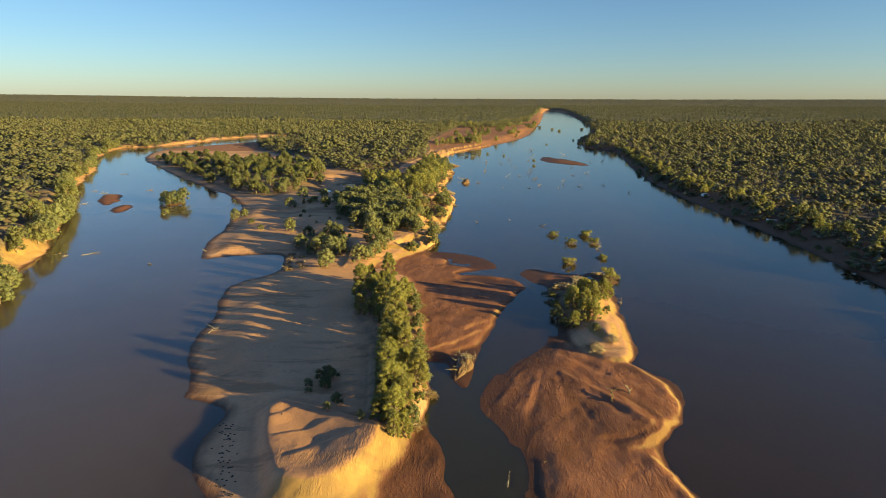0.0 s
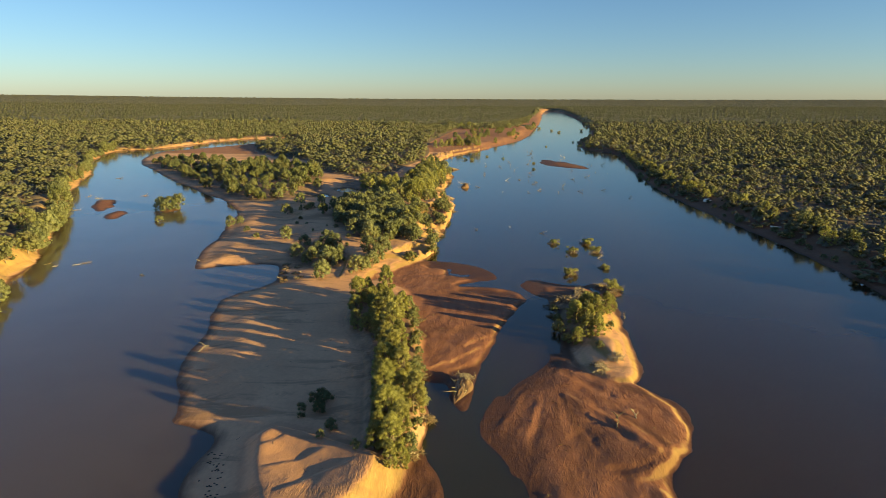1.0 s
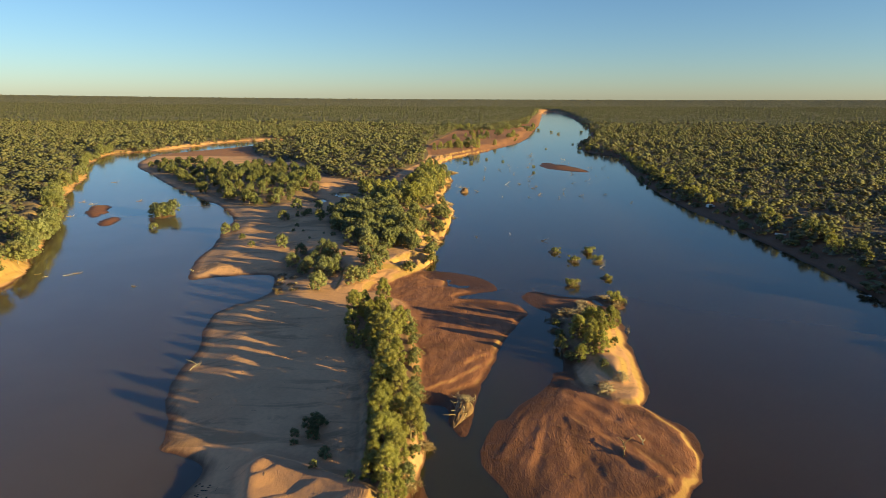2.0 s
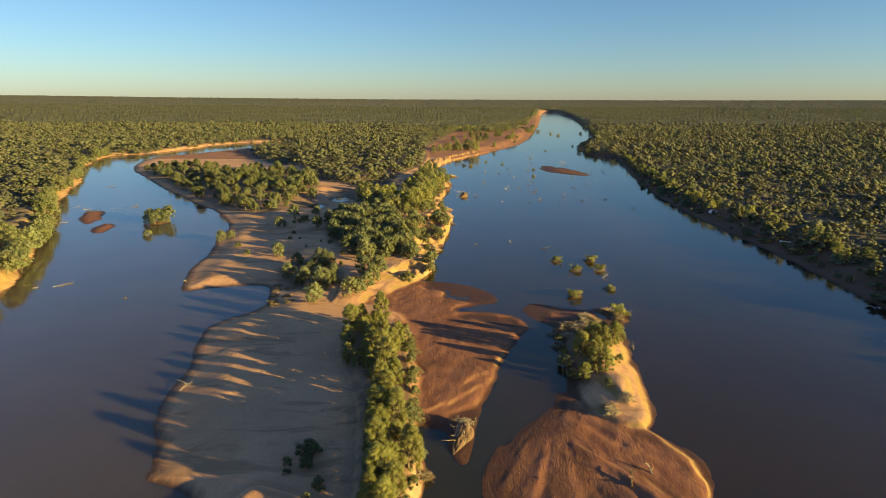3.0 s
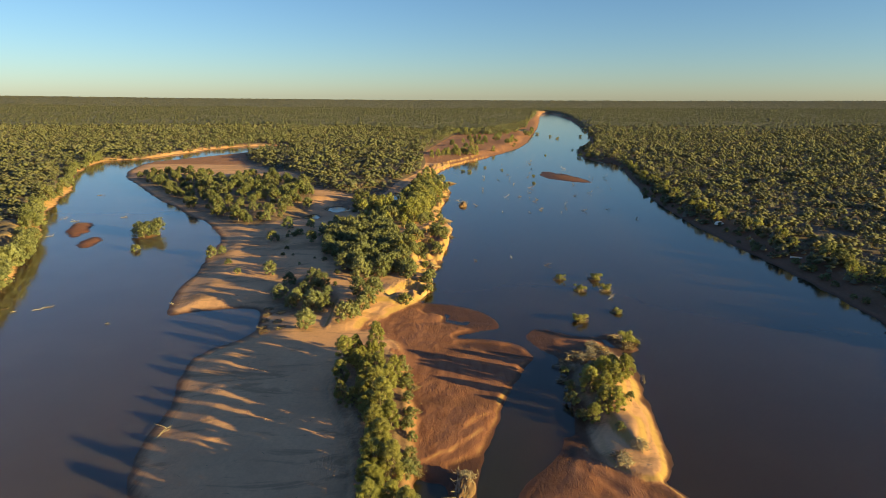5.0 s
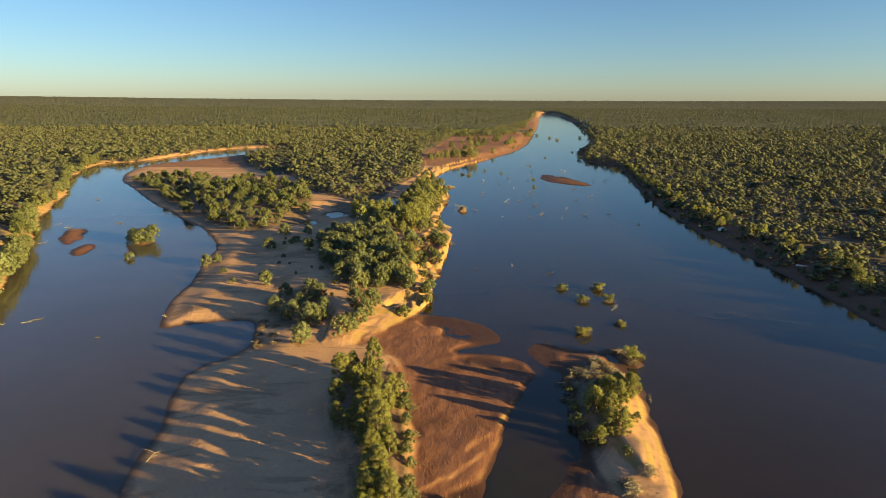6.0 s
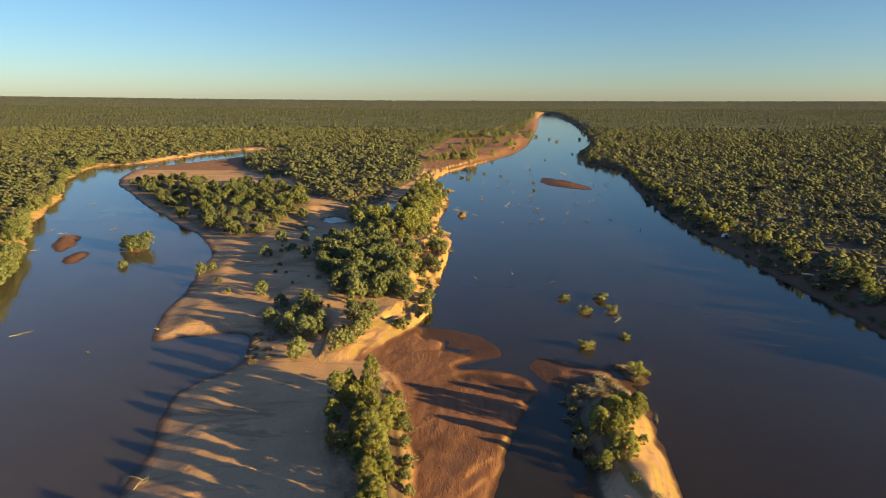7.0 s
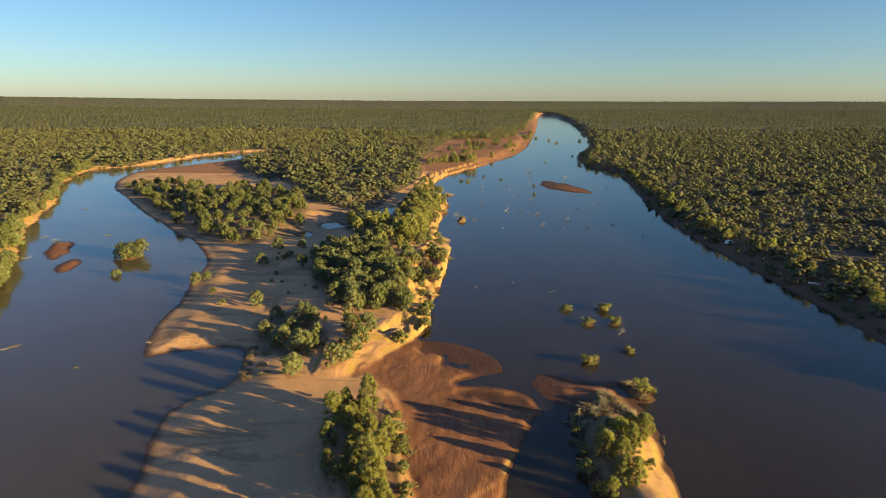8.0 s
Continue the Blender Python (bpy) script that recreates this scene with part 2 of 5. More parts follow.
RED_FLAT = [(-2, 107), (1, 107), (2, 101), (4, 95.5), (5.5, 103), (7, 111), (9, 119), (12, 128), (14, 137), (20.5, 151), (23, 156), (20, 163),
            (16, 165.5), (11, 167), (4, 166.5), (5, 169), (11, 171), (17.5, 174), (14, 184), (8, 190), (-1, 193.5), (-6, 194)]
CENTRE_RIGHT = [(-5, 199), (-2, 208), (-3, 218), (-2, 229), (1, 235), (1, 248), (4, 271), (4, 284), (6, 290), (6, 307), (0, 315), (-1, 340), (3, 370),
                (8, 405), (4, 438), (-2, 464), (-3, 507), (13, 569), (36, 613), (72, 695), (106, 787), (141, 963), (174, 1134), (246, 1547), (340, 2166), (403, 2451)]
RIGHT_BANK = [(440, 2440), (436, 2380), (401, 1959), (340, 1559), (273, 1143), (227, 935), (205, 862), (165, 753), (149, 670), (149, 609), (170, 600), (152, 512),
              (138, 440), (130, 389), (124, 320), (124, 286), (124, 257), (125, 225), (124, 192), (121, 154), (118, 80), (115, 0), (112, -160)]
RIVER = rounded(LEFT_BANK + BACKWATER + CENTRE_LEFT + LEFT_SAND + STRIP_RIGHT + RED_FLAT + CENTRE_RIGHT + RIGHT_BANK)
CENTRE = np.array([(-180, 770), (-276, 585)] + CENTRE_LEFT + LEFT_SAND + STRIP_RIGHT + RED_FLAT + CENTRE_RIGHT, float)

# Raised ground of the middle land: outline, height, width of its edge.
UPLAND = rounded([(-32, 172), (-24, 175), (-16, 185), (-9, 197), (-6, 207), (-6.5, 222), (-4, 234), (-3, 250), (0, 270), (0, 284), (1, 300), (-4, 316), (-6, 340), (-2, 370),
                  (3, 405), (-1, 438), (-7, 464), (-8, 507), (9, 570), (32, 617), (67, 700), (100, 790), (134, 965), (165, 1130), (110, 1200), (-90, 900), (-185, 690), (-160, 575),
                  (-122, 520), (-148, 482), (-188, 492), (-220, 478), (-205, 455), (-165, 400), (-125, 345), (-98, 305), (-80, 285), (-72, 255), (-62, 225), (-54, 205), (-45, 188), (-40, 176)])
FOREST_RISE = rounded([(-206, 669), (-172, 569), (-132, 514), (-107, 482), (-81, 408), (-60, 388), (-43, 380), (-32, 431), (-17, 501), (-15, 576), (-22, 649), (-3, 812),
                       (23, 999), (55, 1106), (149, 1312), (258, 1722), (344, 2195), (385, 2470), (200, 3500), (-600, 3500), (-700, 900), (-215, 800)])
STRIP_RIDGE = rounded([(-21, 150), (-13, 156), (-9.5, 150), (-8.5, 138), (-6.5, 125), (-6, 112), (-6.5, 104), (-4.5, 98), (-5, 90), (-6.5, 81), (-10, 80), (-11.5, 95), (-13, 110), (-16, 122), (-22, 136)])
BLUFF = rounded([(-28, 89), (-20, 86), (-14, 82), (-9.8, 80), (-10, 75.8), (-12.4, 70.4), (-15.5, 66.2), (-19.5, 66.5), (-22.5, 70), (-25.5, 78)], 1)
POOLS = [[(-64, 344), (-57, 357), (-48, 349), (-54, 336)], [(-70, 320), (-65, 335), (-58, 320)], [(-37, 376), (-31, 406), (-23, 402), (-25, 375)],
         [(128, 1150), (160, 1230), (176, 1240), (160, 1140)]]
# Sand islands in the water: outline, height, width of its edge.
ISLANDS = {
    "tail": ([(22, 168), (24, 173), (30, 173), (36, 169), (42, 167), (42, 159), (34, 158), (28, 156), (25, 160)], 0.45, 4.0),
    "ridge": ([(28.5, 157), (34, 163), (38, 167), (42.9, 162), (43.8, 157), (44.6, 150.6), (43.9, 145), (40.9, 139), (42, 134), (42.6, 130), (41.5, 125), (39.8, 121), (39.5, 114), (38, 108), (34, 106), (28, 109), (25.5, 118), (26.5, 126), (27.2, 131), (28.2, 137), (28.8, 143.5), (28.4, 149), (29, 154)], 0.9, 2.0),
    "fan": ([(34, 110), (39, 106.5), (41.5, 98), (40.5, 91), (38.8, 84.5), (36, 83), (33.3, 80.5), (32, 75), (33, 70), (35, 60), (30, 50), (14, 50), (11, 66), (11, 74), (10.5, 81),
             (9, 85), (6, 91), (8.5, 98), (11, 104), (15, 110), (19, 114), (22, 121), (27, 121)], 0.5, 1.8),
    "bar_west": ([(-173, 298), (-177, 309), (-167, 309), (-162, 296), (-156, 276), (-164, 280)], 0.3, 0.4),
    "bar_east": ([(-150, 263), (-152, 279), (-145, 277), (-142, 268), (-143, 258)], 0.3, 0.4),
    "bar_far": ([(80, 503), (85, 528), (95, 524), (107, 495), (113, 458), (104, 460), (90, 470), (82, 480)], 0.4, 5.0),
    "wooded": ([(-136, 283), (-131, 291), (-123, 288), (-122, 279), (-128, 273)], 0.25, 3.0),
    "brush": ([(41, 167), (44, 171), (49, 165), (48, 159), (44, 160)], 0.8, 2.5),
}
DUNE = rounded([(31, 148), (35, 154), (40.5, 149), (40.5, 140), (38.5, 134), (39.5, 127), (37.5, 118), (36, 112), (33, 113), (31, 122), (30.5, 135)])
FAN_STEP = rounded([(18, 109), (26, 102), (31, 94.5), (34.5, 87), (34, 83), (31, 80.8), (27, 78.8), (21, 79.5), (16, 82.5), (12, 88), (12, 96), (14, 104)])
RED_GROUND = [rounded(p) for p in (
    [(-9.5, 146), (-10, 160), (-17, 168), (-22, 172), (-9, 193), (0, 200), (30, 205), (50, 180), (49, 164), (33, 157), (26, 154), (23, 120), (33, 108), (60, 104), (50, 40), (3, 40), (2, 90), (0, 99), (-5.5, 112), (-7, 122), (-8.5, 134)],
    [(-6, 82), (-9.5, 68), (-13, 56), (-14, 44), (6, 44), (6, 90), (-2, 90)],
    [(-8, 238), (-3, 236), (2.5, 250), (4.5, 282), (-5, 288), (-9, 262)],
    [(-144, 200), (-166, 240), (-180, 264), (-196, 262), (-178, 222), (-158, 192)],
    [(-185, 285), (-165, 320), (-130, 290), (-140, 245)], [(70, 450), (70, 540), (120, 540), (130, 440)])]


# Low, soaked sand that lies a hand above the water.
SOAKED = [(0.06, [(-7, 193), (0, 195), (16, 186), (19, 173), (9, 170), (2, 176), (-3, 184)]), (0.09, [(4, 164), (10, 168), (24, 158), (22, 152), (15, 153), (8, 159)]),
          (0.09, [(-5, 112), (-2, 104), (4, 92), (7, 104), (9, 114), (11, 125), (8, 121), (3, 113)]),
          (0.09, [(16, 106), (20, 122), (26, 124), (24, 114)]), (0.14, [(-7.3, 79), (-3, 87), (1, 80), (3, 60), (-6, 46), (-12, 56), (-10, 66), (-8, 74)])]
RED_SOFT = 0.55


# Shallow drains in the sand: from, to, depth, half width.
RILLS = [((24, 112), (30, 102), 0.22, 1.4), ((30, 102), (38, 96), 0.15, 1.2), ((21, 104), (24, 84), 0.12, 0.8), ((19, 104), (14, 86), 0.12, 0.8), ((22, 105), (29, 88), 0.12, 0.8),
         ((-9, 141), (-4, 129), 0.35, 1.0), ((-4, 129), (8, 124), 0.2, 0.8), ((-12, 176), (6, 178), 0.2, 1.2), ((-14, 168), (14, 158), 0.15, 1.0), ((-30, 118), (-44, 106), 0.2, 1.5), ((-24, 132), (-40, 116), 0.15, 1.2)]


# Cut edges: line, height, length behind it, width of its face.
LEVEES = [([(-22, 70.8), (-16.6, 75.5), (-11.6, 79.6)], 0.2, 0.7, 4.0), ([(-25, 76.8), (-20.7, 79.6), (-16.5, 82.2)], 0.16, 0.6, 4.0), ([(-27.5, 82), (-25.5, 84.2), (-23, 86.4)], 0.13, 0.5, 3.0),
          ([(33, 111), (35.2, 108.8), (37.4, 104), (39.4, 97.8), (39.2, 92.1), (37.8, 86)], 0.24, 2.5, 0.7), ([(38.5, 86.5), (34.9, 83.3), (32.8, 80.5), (29.2, 78.3), (26, 76.4)], 0.28, 3.0, 0.9),
          ([(28.8, 77), (30.2, 74.1), (31.2, 71.1), (32, 67), (33.4, 60), (34, 52)], 0.30, 2.5, 0.8), ([(21, 103), (23.3, 100.3), (25.9, 96.6), (28.4, 93.1), (30.5, 89.1), (32.5, 85.7), (33.6, 82.6)], 0.20, 2.2, 0.8),
          ([(-5, 110.8), (-1.4, 114.1), (1.7, 116.2), (5, 120), (7.6, 122.8), (9, 125)], 0.22, 6.0, 0.6), ([(3.9, 122.9), (6.1, 125.8), (8.4, 128.1), (10.1, 129.2)], 0.22, 6.0, 0.6), ([(11.6, 132.5), (13, 135.4), (14.6, 139)], 0.30, 3.0, 0.8),
          ([(-4.4, 237), (-2.9, 243), (0.8, 256), (2.4, 270), (2.6, 279)], 0.9, 7.0, 2.2), ([(-14.2, 187.4), (-9.7, 196.3), (-4.6, 208)], 0.7, 5.0, 1.5), ([(-11.8, 222), (-9.6, 234.6), (-7, 242)], 0.7, 5.0, 1.4)]


def axis(cuts):
    """Grid lines: (start, step), ... , end; a step below 0 grows by its share."""
    out = []
    for (a, step), (b, _) in zip(cuts, cuts[1:]):
        n = max(1, int(round((b - a) / step)))
        out += [a + (b - a) * k / n for k in range(n)]
    return np.array(out + [cuts[-1][0]])


GX = axis([(-4400, 220), (-1500, 80), (-700, 20), (-330, 3.5), (-180, 1.6), (-130, 1.4), (-62, 0.6), (-36, 0.4), (44, 0.8), (52, 1.4), (132, 4), (240, 15), (700, 80), (1500, 220), (4400, 0)])
GY = axis([(-160, 8), (56, 0.4), (116, 0.6), (200, 1.4), (320, 3.4), (620, 7), (1000, 24), (2500, 100), (4850, 0)])
X, Y = np.meshgrid(GX, GY)


def ground_height():
    shore = -depth_in(X, Y, RIVER)
    wob = lattice_noise(X, Y, 5, 1) * 0.5 + lattice_noise(X, Y, 1.7, 2) * 0.25
    shore = shore + wob * np.where(Y < 400, 1, 2)
    middle = depth_in(X, Y, CENTRE, 9) > np.where(Y > 540, -2, -8)
    red = np.zeros_like(X)
    for outline in RED_GROUND:
        red = np.maximum(red, smooth01((depth_in(X, Y, outline, 12) + 1.5 + wob * 2) / 3))
    red = np.where((X > 60) & ~middle & (Y < 2000), np.maximum(red, 0.85), red)
    red = np.where(middle & (Y > 560), np.maximum(red, 0.8), red)
    bed = np.maximum(-2.5, np.where(shore < 0, shore * 0.16, 0))
    swell = lattice_noise(X, Y, 16, 3) * 0.22 + lattice_noise(X, Y, 6, 4) * 0.10 + lattice_noise(X, Y, 2.4, 5) * 0.035
    low = 0.42 * smooth01(shore / 2.0) + 0.10 * smooth01(shore / 12)
    sand = (1.15 * smooth01(shore / 11) + 0.12 * smooth01(shore / 1.2)) * np.where((X < -90) & (Y > 480), 0.45, 1)
    z = np.where(shore > 0, low * red + sand * (1 - red), bed)
    left = X < -60
    step = lattice_noise(X, Y, 22, 6) * 4 + lattice_noise(X, Y, 7, 24) * 2.5
    bank = np.where(left, (5.0 - 1.4 * smooth01((Y - 285) / 40) - 1.4 * smooth01((Y - 420) / 40)) * smooth01((shore + step) / 10), 3.2 * smooth01((shore - 2 + step * 0.5) / 19))
    z = np.where((shore > 0) & ~middle, z + bank, z)
    gully = smooth01((shore - 1) / 4) * smooth01((24 - shore) / 8) * smooth01((310 - Y) / 30) * left * ~middle
    cut = np.abs(lattice_noise(X, Y, 9, 44)) + 0.5 * np.abs(lattice_noise(X, Y, 4, 45))
    z = z + gully * (2.6 * smooth01(cut * 1.4) - 1.5)
    up = depth_in(X, Y, UPLAND, 30) + wob + lattice_noise(X, Y, 13, 7) * 2.6 + lattice_noise(X, Y, 6.5, 36) * 1.7 + lattice_noise(X, Y, 4.5, 8) * 0.7
    z = np.where(middle & (shore > 0), np.maximum(z, z * 0.4 + 1.3 * smooth01((up + 4.5) / np.where((X > -30) & (Y < 650), 3.0 + 2.2 * lattice_noise(X, Y, 11, 30), 14.0)) + 1.3 * smooth01((up - 2.5 + lattice_noise(X, Y, 8, 17) * 2.5) / np.where((X > -30) & (Y < 650), 3.4 + 2.6 * lattice_noise(X, Y, 9, 31), 14.0))), z)
    brow = smooth01((up + 5) / 3) * smooth01((9 - up) / 4) * (X > -30) * (Y > 192) * (Y < 560) * middle * (shore > 0.8)
    furrow = np.abs(lattice_noise(X, Y, 8, 46)) + 0.6 * np.abs(lattice_noise(X, Y, 3.5, 47))
    z = np.where(brow > 0, np.maximum(z + brow * (2.2 * smooth01(furrow * 1.5) - 1.7), 0.15), z)
    z = np.where(middle, z + 2.0 * smooth01((depth_in(X, Y, FOREST_RISE, 30) + 6) / 18), z)
    ridge = depth_in(X, Y, STRIP_RIDGE, 12) + wob
    z = np.where(shore > 0, np.maximum(z, 2.3 * smooth01((ridge + 2.2) / 3.0)), z)
    edge = depth_in(X, Y, BLUFF, 14) + wob * 0.35
    face = 2.4 + 1.9 * smooth01(((X + 17) * 0.75 - (Y - 74) * 0.65) / 6 + 0.5)
    tip = 3.2 - 1.0 * smooth01(((Y - 70) * 0.65 - (X + 15) * 0.75) / 15)
    z = np.where(shore > 0, np.maximum(z, tip * np.clip((edge + face) / face, 0, 1) - 0.12 * np.clip(edge, 0, 9)), z)
    for outline in POOLS:
        d = depth_in(X, Y, rounded(outline), 24) + lattice_noise(X, Y, 6, 29)
        z = np.where(d > -22, np.minimum(z, 0.25 + 0.13 * np.maximum(0, -d)), z)
        z = np.where(d > 0, -0.5, z)
    for level, outline in SOAKED:
        d = depth_in(X, Y, rounded(outline), 10) + wob * 2 + lattice_noise(X, Y, 4, 9) * 1.5
        z = np.where(shore > 0, z + (level - z) * smooth01((d + 0.5) / 2.5), z)
    z = np.where(shore > 2, z + (1 - RED_SOFT * red) * swell * smooth01((shore - 2) / 6), z)
    for outline, high, edge_width in ISLANDS.values():
        d = depth_in(X, Y, rounded(outline), 20) + wob * 0.08 + lattice_noise(X, Y, 7, 18) * 0.5
        mid_x, mid_y = np.mean(outline, axis=0)
        span = np.ptp(np.array(outline), axis=0).mean() * 0.35
        gentle = edge_width * (0.7 + 5.0 * smooth01(0.5 - ((X - mid_x) * 0.9 - (Y - mid_y) * 0.42) / (2 * span)))
        z = np.maximum(z, np.where(d > 0, high * smooth01(d / gentle + 0.08) + swell * 0.4 * smooth01(d / 5), np.maximum(-2.5, d * 0.13)))
    d = depth_in(X, Y, DUNE, 12) + lattice_noise(X, Y, 9, 14) * 1.2
    z = np.where(d > -2, np.maximum(z, (1.9 + 0.5 * lattice_noise(X, Y, 6, 33)) * smooth01((d + 1.5) / 4)), z)
    d = depth_in(X, Y, FAN_STEP, 12) + wob * 0.12 + lattice_noise(X, Y, 6, 19) * 0.3
    rise = smooth01(((X - 12) * 0.75 - (Y - 100) * 0.65) / 26)
    z = np.where(d > -1.0, np.maximum(z, (0.1 + 0.98 * rise ** 1.6) * np.clip((d + 1.0) / 1.5, 0, 1) + swell * 0.3 * (d > 0)), z)
    for (ax, ay), (bx, by), deep, wide in RILLS:
        u = np.clip(((X - ax) * (bx - ax) + (Y - ay) * (by - ay)) / ((bx - ax) ** 2 + (by - ay) ** 2), 0, 1)
        gap = np.hypot(X - ax - u * (bx - ax), Y - ay - u * (by - ay)) + lattice_noise(X, Y, 3, 20) * 0.5
        z = np.where(z > 0.05, np.maximum(z - deep * smooth01(1 - gap / wide), 0.05), z)
    close = (X > -61) & (X < 47) & (Y > 57) & (Y < 199)
    for move in (0, 1, 0, 1):
        z = np.where(close, (np.roll(z, 1, axis=move) + 2 * z + np.roll(z, -1, axis=move)) / 4, z)
    # Furrows that spread from the head of the fan.
    bearing, reach = np.arctan2(Y - 116, X - 22), np.hypot(X - 22, Y - 116)
    spread = smooth01((reach - 9) / 10) * smooth01((46 - reach) / 8) * smooth01((depth_in(X, Y, rounded(ISLANDS["fan"][0]), 12) - 0.5) / 3)
    z = z + spread * (lattice_noise(bearing * 9, reach / 15, 1, 15.63) * 0.075 + lattice_noise(bearing * 24, reach / 9, 1, 32.6) * 0.055)
    damp = spread * smooth01(0.9 * lattice_noise(bearing * 7, reach / 30, 1, 41) + 0.5 * lattice_noise(bearing * 19, reach / 12, 1, 42) + 0.15)
    damp = np.maximum(damp, red * (Y < 260) * smooth01(1.3 * lattice_noise(X * 0.55 + Y * 0.5, Y - X * 0.35, 9, 43) - 0.1) * 0.75)
    damp = np.maximum(damp, 0.65 * ((X > 60) & ~middle & (Y < 1200)) * smooth01((16 - shore) / 6))
    # Low cut edges in the sand, steep towards the sun's side.
    for line, high, behind, front in LEVEES:
        pts = np.array(line, float)
        legs = np.hypot(*np.diff(pts, axis=0).T)
        start, best, side, share = 0.0, np.full_like(X, 1e6), np.zeros_like(X), np.zeros_like(X)
        near = (X > pts[:, 0].min() - 14) & (X < pts[:, 0].max() + 14) & (Y > pts[:, 1].min() - 14) & (Y < pts[:, 1].max() + 14)
        for a, b, n in zip(pts, pts[1:], legs):
            u = np.clip(((X - a[0]) * (b[0] - a[0]) + (Y - a[1]) * (b[1] - a[1])) / n**2, 0, 1)
            ox, oy = X - a[0] - u * (b[0] - a[0]), Y - a[1] - u * (b[1] - a[1])
            gap = np.hypot(ox, oy)
            side = np.where(gap < best, ox * 0.9 - oy * 0.42, side)
            share = np.where(gap < best, (start + u * n) / legs.sum(), share)
            best = np.minimum(gap, best)
            start += n
        off = np.where(side > 0, best, -best) + wob * 0.9 + lattice_noise(X, Y, 2.6, 34) * 0.4
        body = np.where(off > 0, np.clip(1 - off / front, 0, 1), smooth01(1 + off / behind))
        z = np.where(near & (z > -0.05), z + high * body * smooth01(share * 7) * smooth01((1 - share) * 7), z)
    along, across = X * 0.5 + Y * 0.87, X * 0.87 - Y * 0.5
    ribs = lattice_noise(across, along * 0.3, 1.9, 27) * 0.05 + lattice_noise(across * 0.6, along, 4.5, 28) * 0.06
    z = np.where((z > 0.12) & (Y < 260), z + ribs * (0.25 + 0.75 * red), z)
    far = np.hypot(X, Y)
    z = z + np.where(shore > 0, 33 * np.clip((far - 1000) / 3900, 0, 1.2) ** 1.6, 0)
    return z, red, shore, middle, damp


Z, RED, SHORE, MIDDLE, DAMP = ground_height()
# Slumped faces are dry and pale, with the sun's gold added to their colour.
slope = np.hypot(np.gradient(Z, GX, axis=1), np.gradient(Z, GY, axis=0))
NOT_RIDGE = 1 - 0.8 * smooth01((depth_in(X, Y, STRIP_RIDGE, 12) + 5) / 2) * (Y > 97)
# On the bluff, the gold is kept off the half turned from the sun.
SUN_GOLD = NOT_RIDGE * smooth01((slope - 0.2) / 0.25) * (Z > 0.15) * (Y < 640) * np.where((Y < 104) & (X < 0), smooth01(((X + 17) * 0.75 - (Y - 74) * 0.65 - 0.5) / 3), 1)
RED = np.maximum(RED, (1 - NOT_RIDGE) * 1.2 * (X > np.interp(Y, [82, 95, 110, 122, 136, 150], [-7, -7.5, -8, -9, -11, -12]))).clip(0, 1)
RED = np.maximum(RED, 0.4 * smooth01((depth_in(X, Y, BLUFF, 14) + 4) / 3))
RED = RED * (1 - 0.9 * NOT_RIDGE * smooth01((slope - 0.22) / 0.3) * (Z > 0.15) * (Y < 640))


def ground_at(x, y):
    x, y = np.asarray(x, float), np.asarray(y, float)
    i = np.clip(np.searchsorted(GX, x) - 1, 0, len(GX) - 2)
    j = np.clip(np.searchsorted(GY, y) - 1, 0, len(GY) - 2)
    u, v = (x - GX[i]) / (GX[i + 1] - GX[i]), (y - GY[j]) / (GY[j + 1] - GY[j])
    return (Z[j, i] * (1 - u) + Z[j, i + 1] * u) * (1 - v) + (Z[j + 1, i] * (1 - u) + Z[j + 1, i + 1] * u) * v


def shore_at(x, y):
    i = np.clip(np.searchsorted(GX, x), 0, len(GX) - 1)
    j = np.clip(np.searchsorted(GY, y), 0, len(GY) - 1)
    return SHORE[j, i]


# Wooded stretches of the middle land, where single trees stand.
GROVE_WEST = rounded([(-218, 490), (-186, 481), (-165, 448), (-149, 459), (-138, 474), (-90, 427), (-72, 362), (-68, 312), (-79, 299), (-96, 300), (-114, 318), (-146, 360), (-193, 425), (-226, 468)])
GROVE_POOLS = rounded([(-66, 372), (-42, 368), (-24, 376), (-14, 436), (-6, 430), (-4, 412), (-3, 350), (-9, 311), (-14, 298), (-21, 292), (-34, 298), (-44, 328), (-48, 345)])
GROVE_GREY = rounded([(-51, 276), (-40, 286), (-24, 296), (-13, 260), (-12, 229), (-16, 212), (-30, 212), (-42, 238)])
GROVE_LOW = rounded([(-54, 205), (-44, 212), (-34, 198), (-31, 188), (-35, 179), (-44, 182)])
in_forest = (~MIDDLE & (SHORE > np.where(X > 0, 0.5, 7))) | (MIDDLE & (depth_in(X, Y, FOREST_RISE, 30) > -3))
LITTER = in_forest * np.where((X > 60) & ~MIDDLE & (SHORE < 14), 0.35, 1.0)
BRUSHY = rounded([(25, 119), (24.5, 135), (25, 150), (30, 159), (39, 160), (43, 152), (37, 144), (33, 132), (29, 124)])
for outline in (GROVE_WEST, GROVE_POOLS, GROVE_GREY, GROVE_LOW, STRIP_RIDGE, BRUSHY):
    LITTER = np.maximum(LITTER, 0.8 * smooth01((depth_in(X, Y, outline, 12) + 3) / 4))

